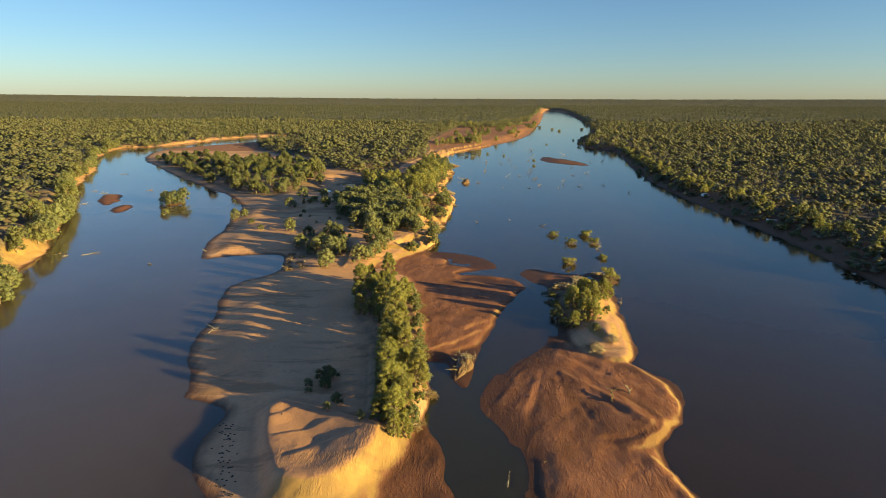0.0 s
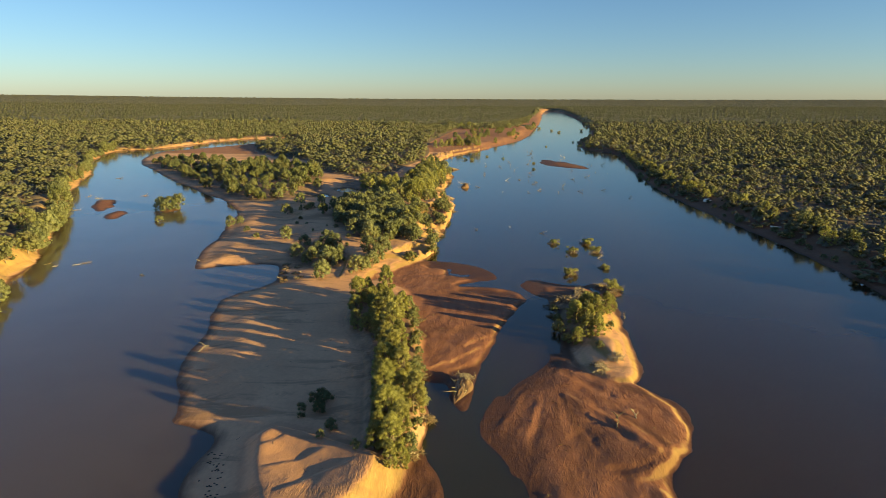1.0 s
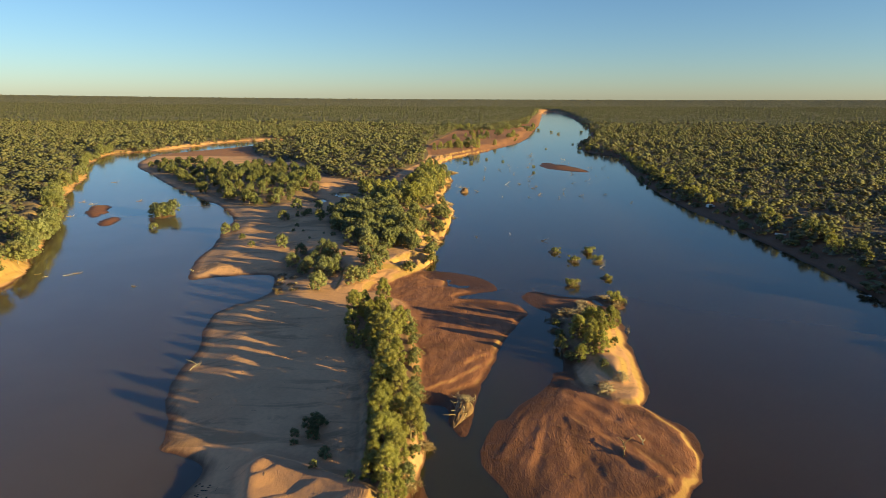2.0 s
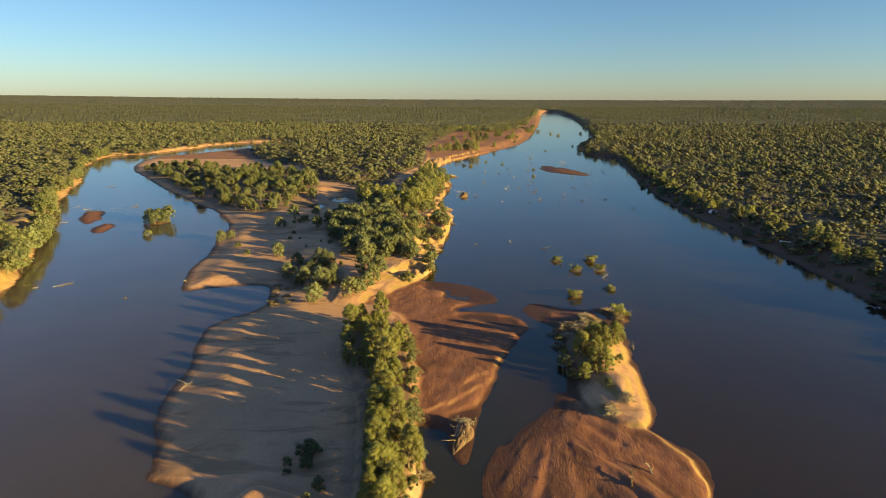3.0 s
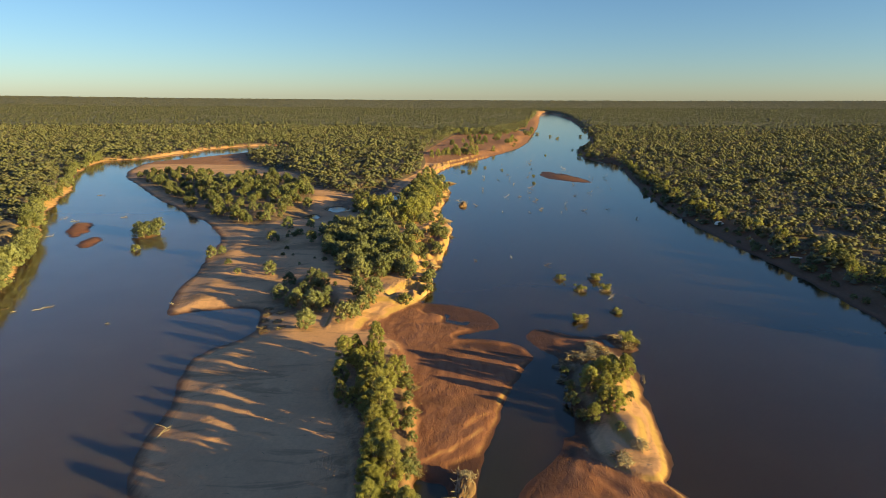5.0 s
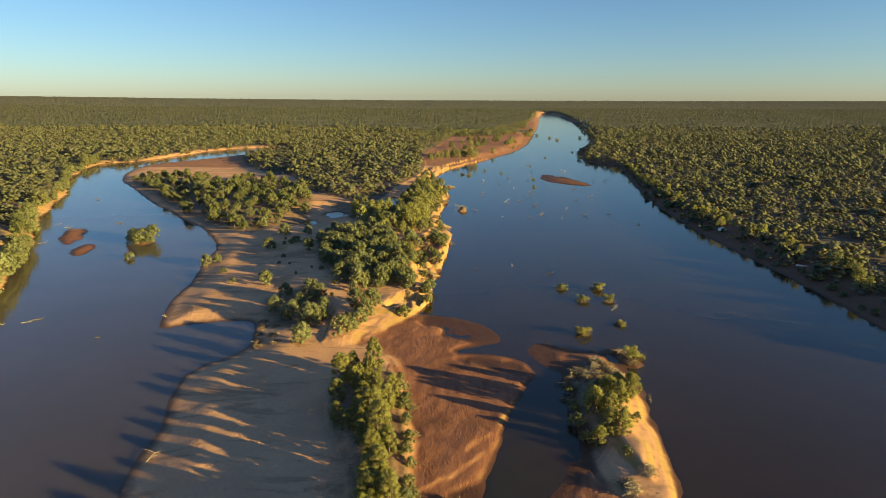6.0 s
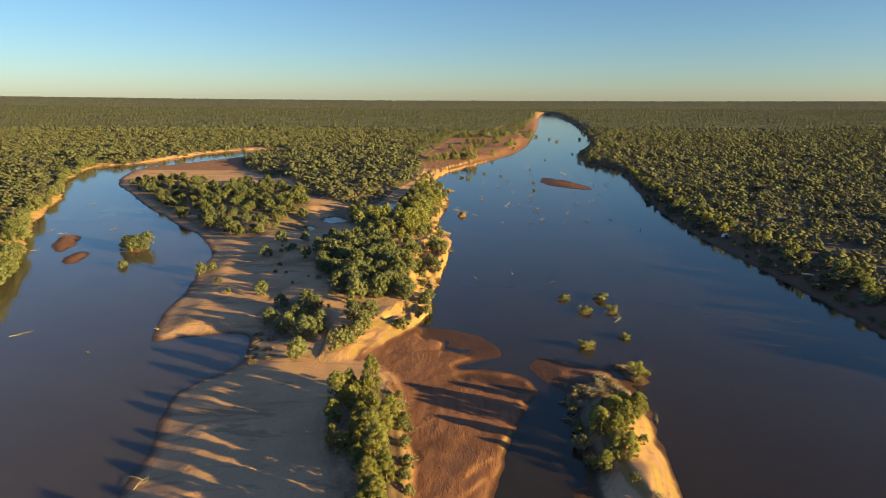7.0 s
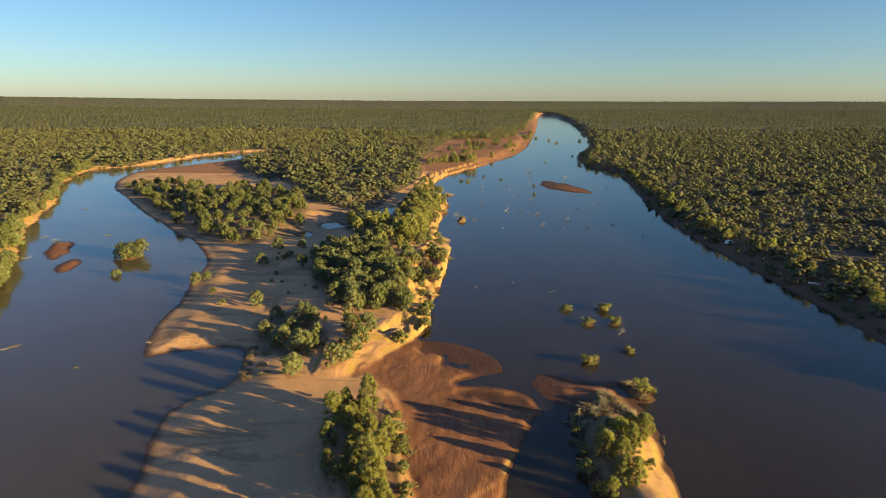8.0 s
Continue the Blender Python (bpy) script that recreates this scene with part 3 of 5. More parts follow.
nx, ny = len(GX), len(GY)
index = np.arange(nx * ny, dtype=np.int32).reshape(ny, nx)
quads = np.stack([index[:-1, :-1], index[:-1, 1:], index[1:, 1:], index[1:, :-1]], axis=-1).reshape(-1, 4)
quads = quads[Z.ravel()[quads].max(axis=1) > -1.3]  # the deep bed lies unseen under silty water
ground_mesh = mesh_of("ground", np.stack([X, Y, Z], axis=-1).reshape(-1, 3), quads, SAND, smooth=True)
for name, values in (("red", RED), ("litter", LITTER), ("fresh", SUN_GOLD), ("damp", DAMP)):
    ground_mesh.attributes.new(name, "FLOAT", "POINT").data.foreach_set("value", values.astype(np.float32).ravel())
tagged(new("ground", ground_mesh), "pale and red river sand, banks and wooded plain", "ground", kind="structure")

wx, wy = np.meshgrid(np.arange(-420, 541, 20.0), np.arange(-170, 2600, 20.0))
water_index = np.arange(wx.size).reshape(wx.shape)
water_quads = np.stack([water_index[:-1, :-1], water_index[:-1, 1:], water_index[1:, 1:], water_index[1:, :-1]], axis=-1).reshape(-1, 4)
water_mesh = mesh_of("water", np.stack([wx, wy, wx * 0], axis=-1).reshape(-1, 3), water_quads, WATER, smooth=True)
tagged(new("water", water_mesh), "calm silty brown river reflecting blue sky", "river", kind="structure")


# ---- trees ----
def tube(points, radii, sides=6):
    """A bent, tapered limb: corners and quads."""
    pts = np.array(points, float)
    verts, faces = [], []
    for k, (q, r) in enumerate(zip(pts, radii)):
        way = pts[min(k + 1, len(pts) - 1)] - pts[max(k - 1, 0)]
        way = way / (np.linalg.norm(way) + 1e-9)
        a = np.cross(way, (0.31, 0.9, 0.2))
        a /= np.linalg.norm(a)
        b = np.cross(way, a)
        for s in range(sides):
            w = 2 * math.pi * s / sides
            verts.append(q + r * (math.cos(w) * a + math.sin(w) * b))
        if k:
            o = (k - 1) * sides
            faces += [(o + s, o + (s + 1) % sides, o + sides + (s + 1) % sides, o + sides + s) for s in range(sides)]
    return np.array(verts), np.array(faces)


def joined(pieces):
    verts, faces, o = [], [], 0
    for v, f in pieces:
        verts.append(v)
        faces.append(np.asarray(f) + o)
        o += len(v)
    return np.concatenate(verts), np.concatenate(faces)


def sprays(rng, lobes, count, size, down=-0.35):
    """Leaf sprays on the shells of the crown's lobes: rows of 4 corners."""
    lobes = np.array(lobes, float)
    weight = lobes[:, 3] * lobes[:, 4]
    pick = rng.choice(len(lobes), count, p=weight / weight.sum())
    n = rng.normal(size=(count, 3))
    n /= np.linalg.norm(n, axis=1)[:, None]
    n[:, 2] = np.where(n[:, 2] < down, -n[:, 2], n[:, 2])
    shell = rng.uniform(0.70, 1.16, count)[:, None]
    c = lobes[pick, :3] + n * lobes[pick][:, [3, 3, 4]] * shell
    face = n + rng.normal(scale=0.55, size=(count, 3))
    face /= np.linalg.norm(face, axis=1)[:, None]
    a = np.cross(face, rng.normal(size=(count, 3)))
    a /= np.linalg.norm(a, axis=1)[:, None]
    b = np.cross(face, a)
    s = size * rng.uniform(0.6, 1.35, count)[:, None]
    tip = a * s * 0.8
    side = b * s * 0.42
    lift = face * s * 0.18
    v = np.stack([c - tip, c + side + lift, c + tip * 0.9, c - side + lift], axis=1).reshape(-1, 3)
    return v, np.arange(count * 4).reshape(-1, 4)


def ball():
    """The twelve corners and twenty faces of an icosahedron."""
    g = (1 + 5**0.5) / 2
    v = np.array([(-1, g, 0), (1, g, 0), (-1, -g, 0), (1, -g, 0), (0, -1, g), (0, 1, g), (0, -1, -g), (0, 1, -g), (g, 0, -1), (g, 0, 1), (-g, 0, -1), (-g, 0, 1)], float)
    near = lambda i, j: abs(np.linalg.norm(v[i] - v[j]) - 2) < 0.01
    f = []
    for i in range(12):
        for j in range(i + 1, 12):
            for k in range(j + 1, 12):
                if near(i, j) and near(j, k) and near(i, k):
                    out = np.dot(np.cross(v[j] - v[i], v[k] - v[i]), v[i]) > 0
                    f.append((i, j, k) if out else (i, k, j))
    return v / np.linalg.norm(v[0]), np.array(f)


BALL_V, BALL_F = ball()


def crown_lobes(rng, high, wide, base, count):
    """Lobes (x, y, z, radius, half height) that fill a crown of that height and radius."""
    out = []
    for k in range(count):
        u = ((k + 0.5) / count) ** 0.8
        size = wide * rng.uniform(0.24, 0.46) * (14 / max(14, count)) ** 0.42
        ring = wide * 0.72 * math.sqrt(max(0.02, 1 - (1.25 * u - 0.25) ** 2)) * rng.uniform(0.75, 1.1)
        w = k * 2.4 + rng.uniform(-0.5, 0.5)
        z = base + size * 0.6 + u * max(0.2, high - base - size * 1.3)
        out.append((ring * math.cos(w), ring * math.sin(w), z, size, size * rng.uniform(0.75, 1.0)))
    return out


def cores(rng, lobes, share):
    pieces = []
    for x, y, z, r, h in lobes:
        wob = rng.uniform(0.8, 1.15, (12, 1))
        pieces.append((BALL_V * wob * np.array([r, r, h]) * share + np.array([x, y, z]), BALL_F))
    return joined(pieces)


def tree_meshes(seed, high, wide, base, lobe_count, leaves, size, leaf, stems=1):
    """The trunk with its limbs, and the crown of leaf sprays."""
    rng = np.random.default_rng(seed)
    lobes = crown_lobes(rng, high, wide, base, lobe_count)
    limbs = []
    for s in range(stems):
        foot = np.array([rng.uniform(-0.3, 0.3) * (stems > 1), rng.uniform(-0.3, 0.3) * (stems > 1), -0.4])
        top = np.array([rng.uniform(-0.25, 0.25) * wide, rng.uniform(-0.25, 0.25) * wide, high * 0.72])
        fork = foot * 0.5 + top * 0.5 + rng.normal(scale=0.15, size=3)
        thick = 0.035 * high * (0.7 if stems > 1 else 1)
        limbs.append(tube([foot, foot * 0.7 + fork * 0.3 + rng.normal(scale=0.08, size=3), fork, top], [thick, thick * 0.8, thick * 0.6, thick * 0.15], 5))
        for lobe in lobes[s::stems]:
            tip = np.array(lobe[:3])
            mid = fork * 0.45 + tip * 0.55 + np.array([0, 0, -0.1 * high])
            limbs.append(tube([fork * 0.9 + foot * 0.1, mid, tip], [thick * 0.45, thick * 0.3, thick * 0.08], 3))
    tv, tf = joined(limbs)
    trunk = mesh_of("trunk", tv, tf, BARK, smooth=True)
    sv, sf = sprays(rng, lobes, leaves, size)
    cv, cf = cores(rng, lobes, 0.66)
    crown = mesh_of("crown", np.concatenate([sv, cv]), [sf, cf + len(sv)], leaf, smooth=True)
    return trunk, crown


def species(seed, count, *args, **more):
    return [tree_meshes(seed + k, *args, **more) for k in range(count)]


def drowned_meshes(seed, high, wide):
    """A flood-bent bush: leaning stems, ragged tufts and bare brown twigs low down."""
    rng = np.random.default_rng(seed)
    lean = rng.uniform(0.3, 0.9) * wide
    lobes, limbs, twigs = [], [], []
    for k in range(13):
        w, r = rng.uniform(0, 2 * math.pi), wide * math.sqrt(rng.random()) * 0.8
        z = high * rng.uniform(0.3, 0.95) * (1 - 0.35 * (r / wide) ** 2)
        size = wide * rng.uniform(0.12, 0.30)
        tip = np.array([r * math.cos(w) + lean * z / high, r * math.sin(w) * 0.75, z])
        lobes.append((*tip, size, size * rng.uniform(0.6, 0.9)))
        foot = np.array([tip[0] * 0.12, tip[1] * 0.12, -0.5])
        limbs.append(tube([foot, foot * 0.4 + tip * 0.6 + rng.normal(scale=0.1, size=3), tip], [0.07, 0.05, 0.015], 4))
    for k in range(30):
        w, n = rng.uniform(0, 2 * math.pi), wide * rng.uniform(0.5, 1.25)
        foot = np.array([rng.normal(scale=0.3), rng.normal(scale=0.3), -0.2])
        tip = np.array([math.cos(w) * n + lean * 0.3, math.sin(w) * n, high * rng.uniform(0.05, 0.85)])
        twigs.append(tube([foot, foot * 0.5 + tip * 0.5 + rng.normal(scale=0.15, size=3), tip], [0.05, 0.04, 0.012], 3))
    sv, sf = sprays(rng, lobes, 750, 0.24)
    cv, cf = cores(rng, lobes, 0.6)
    tv, tf = joined(limbs)
    wv, wf = joined(twigs)
    return (mesh_of("trunk", tv, tf, BARK, smooth=True), mesh_of("crown", np.concatenate([sv, cv]), [sf, cf + len(sv)], LEAF_BRIGHT, smooth=True),
            mesh_of("bare_twigs", wv, wf, BRUSH, smooth=True))


KINDS = {
    "paperbark": species(10, 7, 8.0, 2.8, -0.5, 38, 6000, 0.17, LEAF_BRIGHT, stems=3),
    "river_tree": species(110, 7, 8.0, 2.9, -0.5, 22, 900, 0.36, LEAF_BRIGHT, stems=3),
    "gum": species(30, 8, 7.2, 3.7, 0.4, 20, 640, 0.46, LEAF_GUM),
    "willow": species(50, 8, 5.2, 2.8, 0.0, 22, 700, 0.32, LEAF_GREY, stems=2),
    "shrub": species(70, 6, 2.6, 1.7, -0.1, 12, 420, 0.20, LEAF_GUM, stems=2),
    "drowned": [drowned_meshes(90 + k, 2.7, 2.1) for k in range(7)],
}
TREE_RNG = np.random.default_rng(7)
FAR_TREES = []


def plant(kind, x, y, scale, label, category="tree", group="", sink=0.0):
    meshes = KINDS[kind][TREE_RNG.integers(len(KINDS[kind]))]
    if kind == "willow":
        category = "bush"
    z = max(float(ground_at(x, y)), -0.6) - sink
    place = pose(x, y, z, TREE_RNG.uniform(-4, 4), TREE_RNG.uniform(-4, 4), TREE_RNG.uniform(0, 360)) @ Matrix.Diagonal(
        (scale * TREE_RNG.uniform(0.9, 1.12), scale * TREE_RNG.uniform(0.9, 1.12), scale * TREE_RNG.uniform(0.9, 1.1), 1))
    if (category == "tree" and y > 385) or (category == "bush" and y > 305):
        FAR_TREES.append((meshes, place))
        return None
    root = new(category.replace(" ", "_"))
    root.matrix_world = place
    part("trunk", meshes[0], root)
    part("crown", meshes[1], root)
    if len(meshes) > 2:
        part("bare_twigs", meshes[2], root, "bare brown flood-bent twigs")
    return tagged(root, label, category, group)


def scatter(outline, spacing, seed, jitter=0.42):
    """Places on a shaken grid within an outline."""
    rng = np.random.default_rng(seed)
    lo, hi = outline.min(axis=0), outline.max(axis=0)
    gx, gy = np.meshgrid(np.arange(lo[0], hi[0], spacing), np.arange(lo[1], hi[1], spacing))
    gx = gx + (np.arange(gx.shape[0]) % 2)[:, None] * spacing / 2
    x = gx.ravel() + rng.uniform(-jitter, jitter, gx.size) * spacing
    y = gy.ravel() + rng.uniform(-jitter, jitter, gx.size) * spacing
    keep = inside(x, y, outline) & (ground_at(x, y) > 0.5)
    return np.stack([x[keep], y[keep]], axis=1)


STRIP = [(-14.6, 151, 1.1), (-21, 147, 0.95), (-19.2, 151.5, 0.8), (-20.5, 139, 0.8), (-13.2, 139.5, 0.95), (-9.6, 140, 0.7), (-16.6, 128, 0.62), (-12.3, 130, 1.05), (-10.4, 134, 0.9),
         (-19.2, 131, 0.6), (-10.8, 124.5, 1.0), (-8.6, 120, 0.9), (-11.2, 117, 1.05), (-9.4, 112, 1.05), (-10.2, 106, 1.0), (-7.6, 105, 0.85), (-9.6, 100, 1.0), (-9.2, 94.5, 1.05),
         (-6.8, 97, 0.8), (-4.6, 93.5, 0.85), (-8.3, 88, 1.1), (-6.3, 86, 0.95), (-7.2, 82.5, 0.85), (-9.4, 83.5, 0.7)]
for x, y, s in STRIP:
    plant("paperbark", x, y, s * TREE_RNG.uniform(0.78, 1.0), "yellow-green leafy river tree on a sandy ridge", group="trees on the sand ridge")
for x, y, s in [(31.4, 136.4, 1.0), (34.5, 139, 1.0), (36, 136.4, 0.9), (33.5, 133.5, 0.9), (39.4, 142, 0.95), (41.5, 144.5, 0.8), (37.5, 143, 0.75), (32.2, 129, 0.85), (34.5, 128.3, 0.8), (29.2, 125.8, 0.7), (31, 140, 0.7)]:
    plant("paperbark", x, y, s * 0.78, "leafy tree on a golden sand island", group="trees on the sand island")
for x, y in scatter(GROVE_WEST, 8.6, 3):
    plant("gum" if TREE_RNG.random() < 0.6 else "willow", x, y, TREE_RNG.uniform(0.5, 1.15), "grey-green round-crowned gum in a riverside grove", group="grove beside the channel")
for x, y in scatter(GROVE_POOLS, 8.0, 4):
    if (x < -46 and y < 374) or (-39 < x < -23 and 348 < y < 376):
        continue
    plant("gum" if TREE_RNG.random() < 0.55 else "river_tree", x, y, TREE_RNG.uniform(0.7, 1.15), "sunlit gum tree among small pools", group="trees round the pools")
for x, y in scatter(GROVE_GREY, 5.0, 5):
    plant("willow", x, y, TREE_RNG.uniform(0.85, 1.35), "dense silvery green willow-like tree in a thicket", group="silvery thicket")
for x, y in scatter(GROVE_LOW, 5.6, 6):
    plant("willow", x, y, TREE_RNG.uniform(0.75, 1.3), "rounded green bush tree on shaded sand", group="low thicket")

# ---- the woods, too many to count ----
def wood_templates(seed, count, lobes, leaves, size, solid, coarse=False):
    """Crowns for the woods: solid lobes with leaf sprays over them."""
    out = []
    for k in range(count):
        rng = np.random.default_rng(seed + k)
        ls = crown_lobes(rng, 7.2, 3.9, 0.6, lobes)
        sv, sf = sprays(rng, ls, leaves, size)
        if coarse:
            v = np.array([(1, 0, 0), (0, 1, 0), (-1, 0, 0), (0, -1, 0), (0, 0, 1)], float) * rng.uniform(0.8, 1.2, (5, 1))
            cv, cf = v * np.array([3.9, 3.9, 4.6]) + np.array([0, 0, 2.0]), np.array([(0, 1, 4), (1, 2, 4), (2, 3, 4), (3, 0, 4)])
        else:
            knobs = []
            for x, y, z, r, h in ls:
                v = np.array([(1, 0, 0), (0, 1, 0), (-1, 0, 0), (0, -1, 0), (0, 0, 1), (0, 0, -1)], float) * rng.uniform(0.75, 1.3, (6, 1))
                w = rng.uniform(0, 1.5)
                v = np.stack([v[:, 0] * math.cos(w) - v[:, 1] * math.sin(w), v[:, 0] * math.sin(w) + v[:, 1] * math.cos(w), v[:, 2]], axis=1)
                knobs.append((v * np.array([r, r, h]) * solid + np.array([x, y, z]), np.array([(0, 1, 4), (1, 2, 4), (2, 3, 4), (3, 0, 4), (1, 0, 5), (2, 1, 5), (3, 2, 5), (0, 3, 5)])))
            cv, cf = joined(knobs)
        out.append((sv, sf, cv, cf))
    return out


def woods(name, label, places, sizes, templates, seed, leaf, flat=1.0):
    """One mesh of many trees, each a turned and scaled pattern."""
    rng = np.random.default_rng(seed)
    verts, quads4, tris, tints, o = [], [], [], [], 0
    kinds = rng.integers(len(templates), size=len(places))
    heights = ground_at(places[:, 0], places[:, 1])
    for k, (sv, sf, cv, cf) in enumerate(templates):
        pick = np.nonzero(kinds == k)[0]
        if not len(pick):
            continue
        base = np.concatenate([sv, cv])
        w = rng.uniform(0, 2 * math.pi, len(pick))
        c, s = np.cos(w)[:, None], np.sin(w)[:, None]
        size = sizes[pick][:, None] * rng.uniform(0.85, 1.15, (len(pick), 1))
        tall = sizes[pick][:, None] * rng.uniform(0.8, 1.15, (len(pick), 1)) * flat
        v = np.stack([(base[:, 0] * c - base[:, 1] * s) * size + places[pick, 0][:, None], (base[:, 0] * s + base[:, 1] * c) * size + places[pick, 1][:, None],
                      base[:, 2] * tall + heights[pick][:, None]], axis=-1).reshape(-1, 3)
        starts = o + np.arange(len(pick))[:, None, None] * len(base)
        quads4.append((sf[None] + starts).reshape(-1, 4))
        tris.append((cf[None] + len(sv) + starts).reshape(-1, 3))
        verts.append(v)
        tints.append(np.repeat(rng.uniform(0, 1, len(pick)), len(base)))
        o += len(v)
    q, t3 = np.concatenate(quads4), np.concatenate(tris)
    me = mesh_of(name, np.concatenate(verts), [q, t3], leaf, smooth=True)
    me.attributes.new("tint", "FLOAT", "POINT").data.foreach_set("value", np.concatenate(tints).astype(np.float32))
    return tagged(new(name, me), label, "woodland", kind="stuff")


def band_shift(x, y, seed):
    """How far a band's border wanders at a place."""
    return (lattice_noise(x, y, 170, 61) * 130 + np.random.default_rng(seed).uniform(-110, 110, np.shape(x))) * (y > 450)


def wood_places(x0, x1, y0, y1, spacing, seed):
    rng = np.random.default_rng(seed)
    over = 260 if spacing > 7.5 else 0
    gx, gy = np.meshgrid(np.arange(x0, x1, spacing), np.arange(y0 - over, y1 + (260 if spacing < 13 else 0), spacing * 0.9))
    gx = gx + (np.arange(gx.shape[0]) % 2)[:, None] * spacing / 2
    x = gx.ravel() + rng.uniform(-0.75, 0.75, gx.size) * spacing
    y = gy.ravel() + rng.uniform(-0.75, 0.75, gx.size) * spacing
    gap = lattice_noise(x, y, 35, 11) + 0.6 * lattice_noise(x, y, 12, 12)
    at = y + band_shift(x, y, seed)
    keep = ((np.abs(x) < 0.76 * y + 70) | ((x > 110) & (x < 185))) & (gap > -1.15) & (at > y0) & (at < y1)
    return x[keep], y[keep]


def wooded(x, y):
    s = shore_at(x, y) + lattice_noise(x, y, 20, 15) * 5
    mid = MIDDLE[np.clip(np.searchsorted(GY, y), 0, len(GY) - 1), np.clip(np.searchsorted(GX, x), 0, len(GX) - 1)]
    return np.where(mid, inside(x, y, FOREST_RISE), s > np.where(x > 0, 6, np.where(y > 420, -1.5, np.where(y > 290, 0.0, np.where(y > 195, 10, 5))))) & (shore_at(x, y) > 1) & ~((x > 120) & (x < 137) & (y > 292) & (y < 306)) & ~((x > 120) & (x < 138) & (y > 234) & (y < 245))


NEAR_WOOD = wood_templates(200, 12, 9, 24, 0.5, 1.0)
MID_WOOD = wood_templates(220, 10, 6, 4, 0.6, 1.12)
FAR_WOOD = wood_templates(240, 8, 4, 1, 0.8, 1.1, True)
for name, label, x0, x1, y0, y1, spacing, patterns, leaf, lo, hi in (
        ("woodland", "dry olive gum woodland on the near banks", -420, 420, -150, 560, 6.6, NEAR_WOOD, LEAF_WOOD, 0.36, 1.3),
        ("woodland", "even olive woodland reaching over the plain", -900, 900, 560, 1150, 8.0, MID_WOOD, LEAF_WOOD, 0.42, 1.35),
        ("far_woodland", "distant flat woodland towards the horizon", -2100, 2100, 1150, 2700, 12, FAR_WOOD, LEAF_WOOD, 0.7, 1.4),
        ("far_woodland", "pale olive woodland along the horizon", -3700, 3700, 2700, 4830, 36, FAR_WOOD, LEAF_OLIVE_HAZE, 2.0, 3.0)):
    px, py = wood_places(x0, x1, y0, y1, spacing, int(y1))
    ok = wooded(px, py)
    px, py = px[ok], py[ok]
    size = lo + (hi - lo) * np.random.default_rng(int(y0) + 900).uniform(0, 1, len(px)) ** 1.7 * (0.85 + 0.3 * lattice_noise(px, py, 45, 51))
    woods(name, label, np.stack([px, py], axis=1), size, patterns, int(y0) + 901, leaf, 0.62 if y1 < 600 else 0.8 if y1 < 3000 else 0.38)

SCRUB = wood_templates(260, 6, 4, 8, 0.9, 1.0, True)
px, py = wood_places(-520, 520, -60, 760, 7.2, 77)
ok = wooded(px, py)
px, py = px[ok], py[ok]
woods("scrub", "low brown-green scrub under the woodland", np.stack([px, py], axis=1), np.random.default_rng(78).uniform(0.22, 0.5, len(px)), SCRUB, 79, LEAF_OLIVE_HAZE)

# Canopy of the farthest woods as one rough sheet, haze in its leaf colour.
cx, cy = np.meshgrid(np.arange(-3800, 3800, 14.0), np.concatenate([np.arange(900, 2000, 9.0), np.arange(2000, 3200, 16.0), np.arange(3200, 4840, 30.0)]))
cz = ground_at(cx, cy) + 2.2 + lattice_noise(cx, cy, 15, 21) * 1.6 + lattice_noise(cx, cy, 90, 22) * 1.0
far_index = np.arange(cx.size).reshape(cx.shape)
far_quads = np.stack([far_index[:-1, :-1], far_index[:-1, 1:], far_index[1:, 1:], far_index[1:, :-1]], axis=-1).reshape(-1, 4)
stands = wooded(cx, cy).ravel() & (cy + band_shift(cx, cy, 5) > 1150).ravel() & (np.abs(cx) < 0.78 * cy + 80).ravel()
far_quads = far_quads[stands[far_quads].all(axis=1)]
tagged(new("far_canopy", mesh_of("far_canopy", np.stack([cx, cy, cz], axis=-1).reshape(-1, 3), far_quads, LEAF_OLIVE_HAZE)), "hazy olive treetops along the horizon", "woodland", kind="stuff")


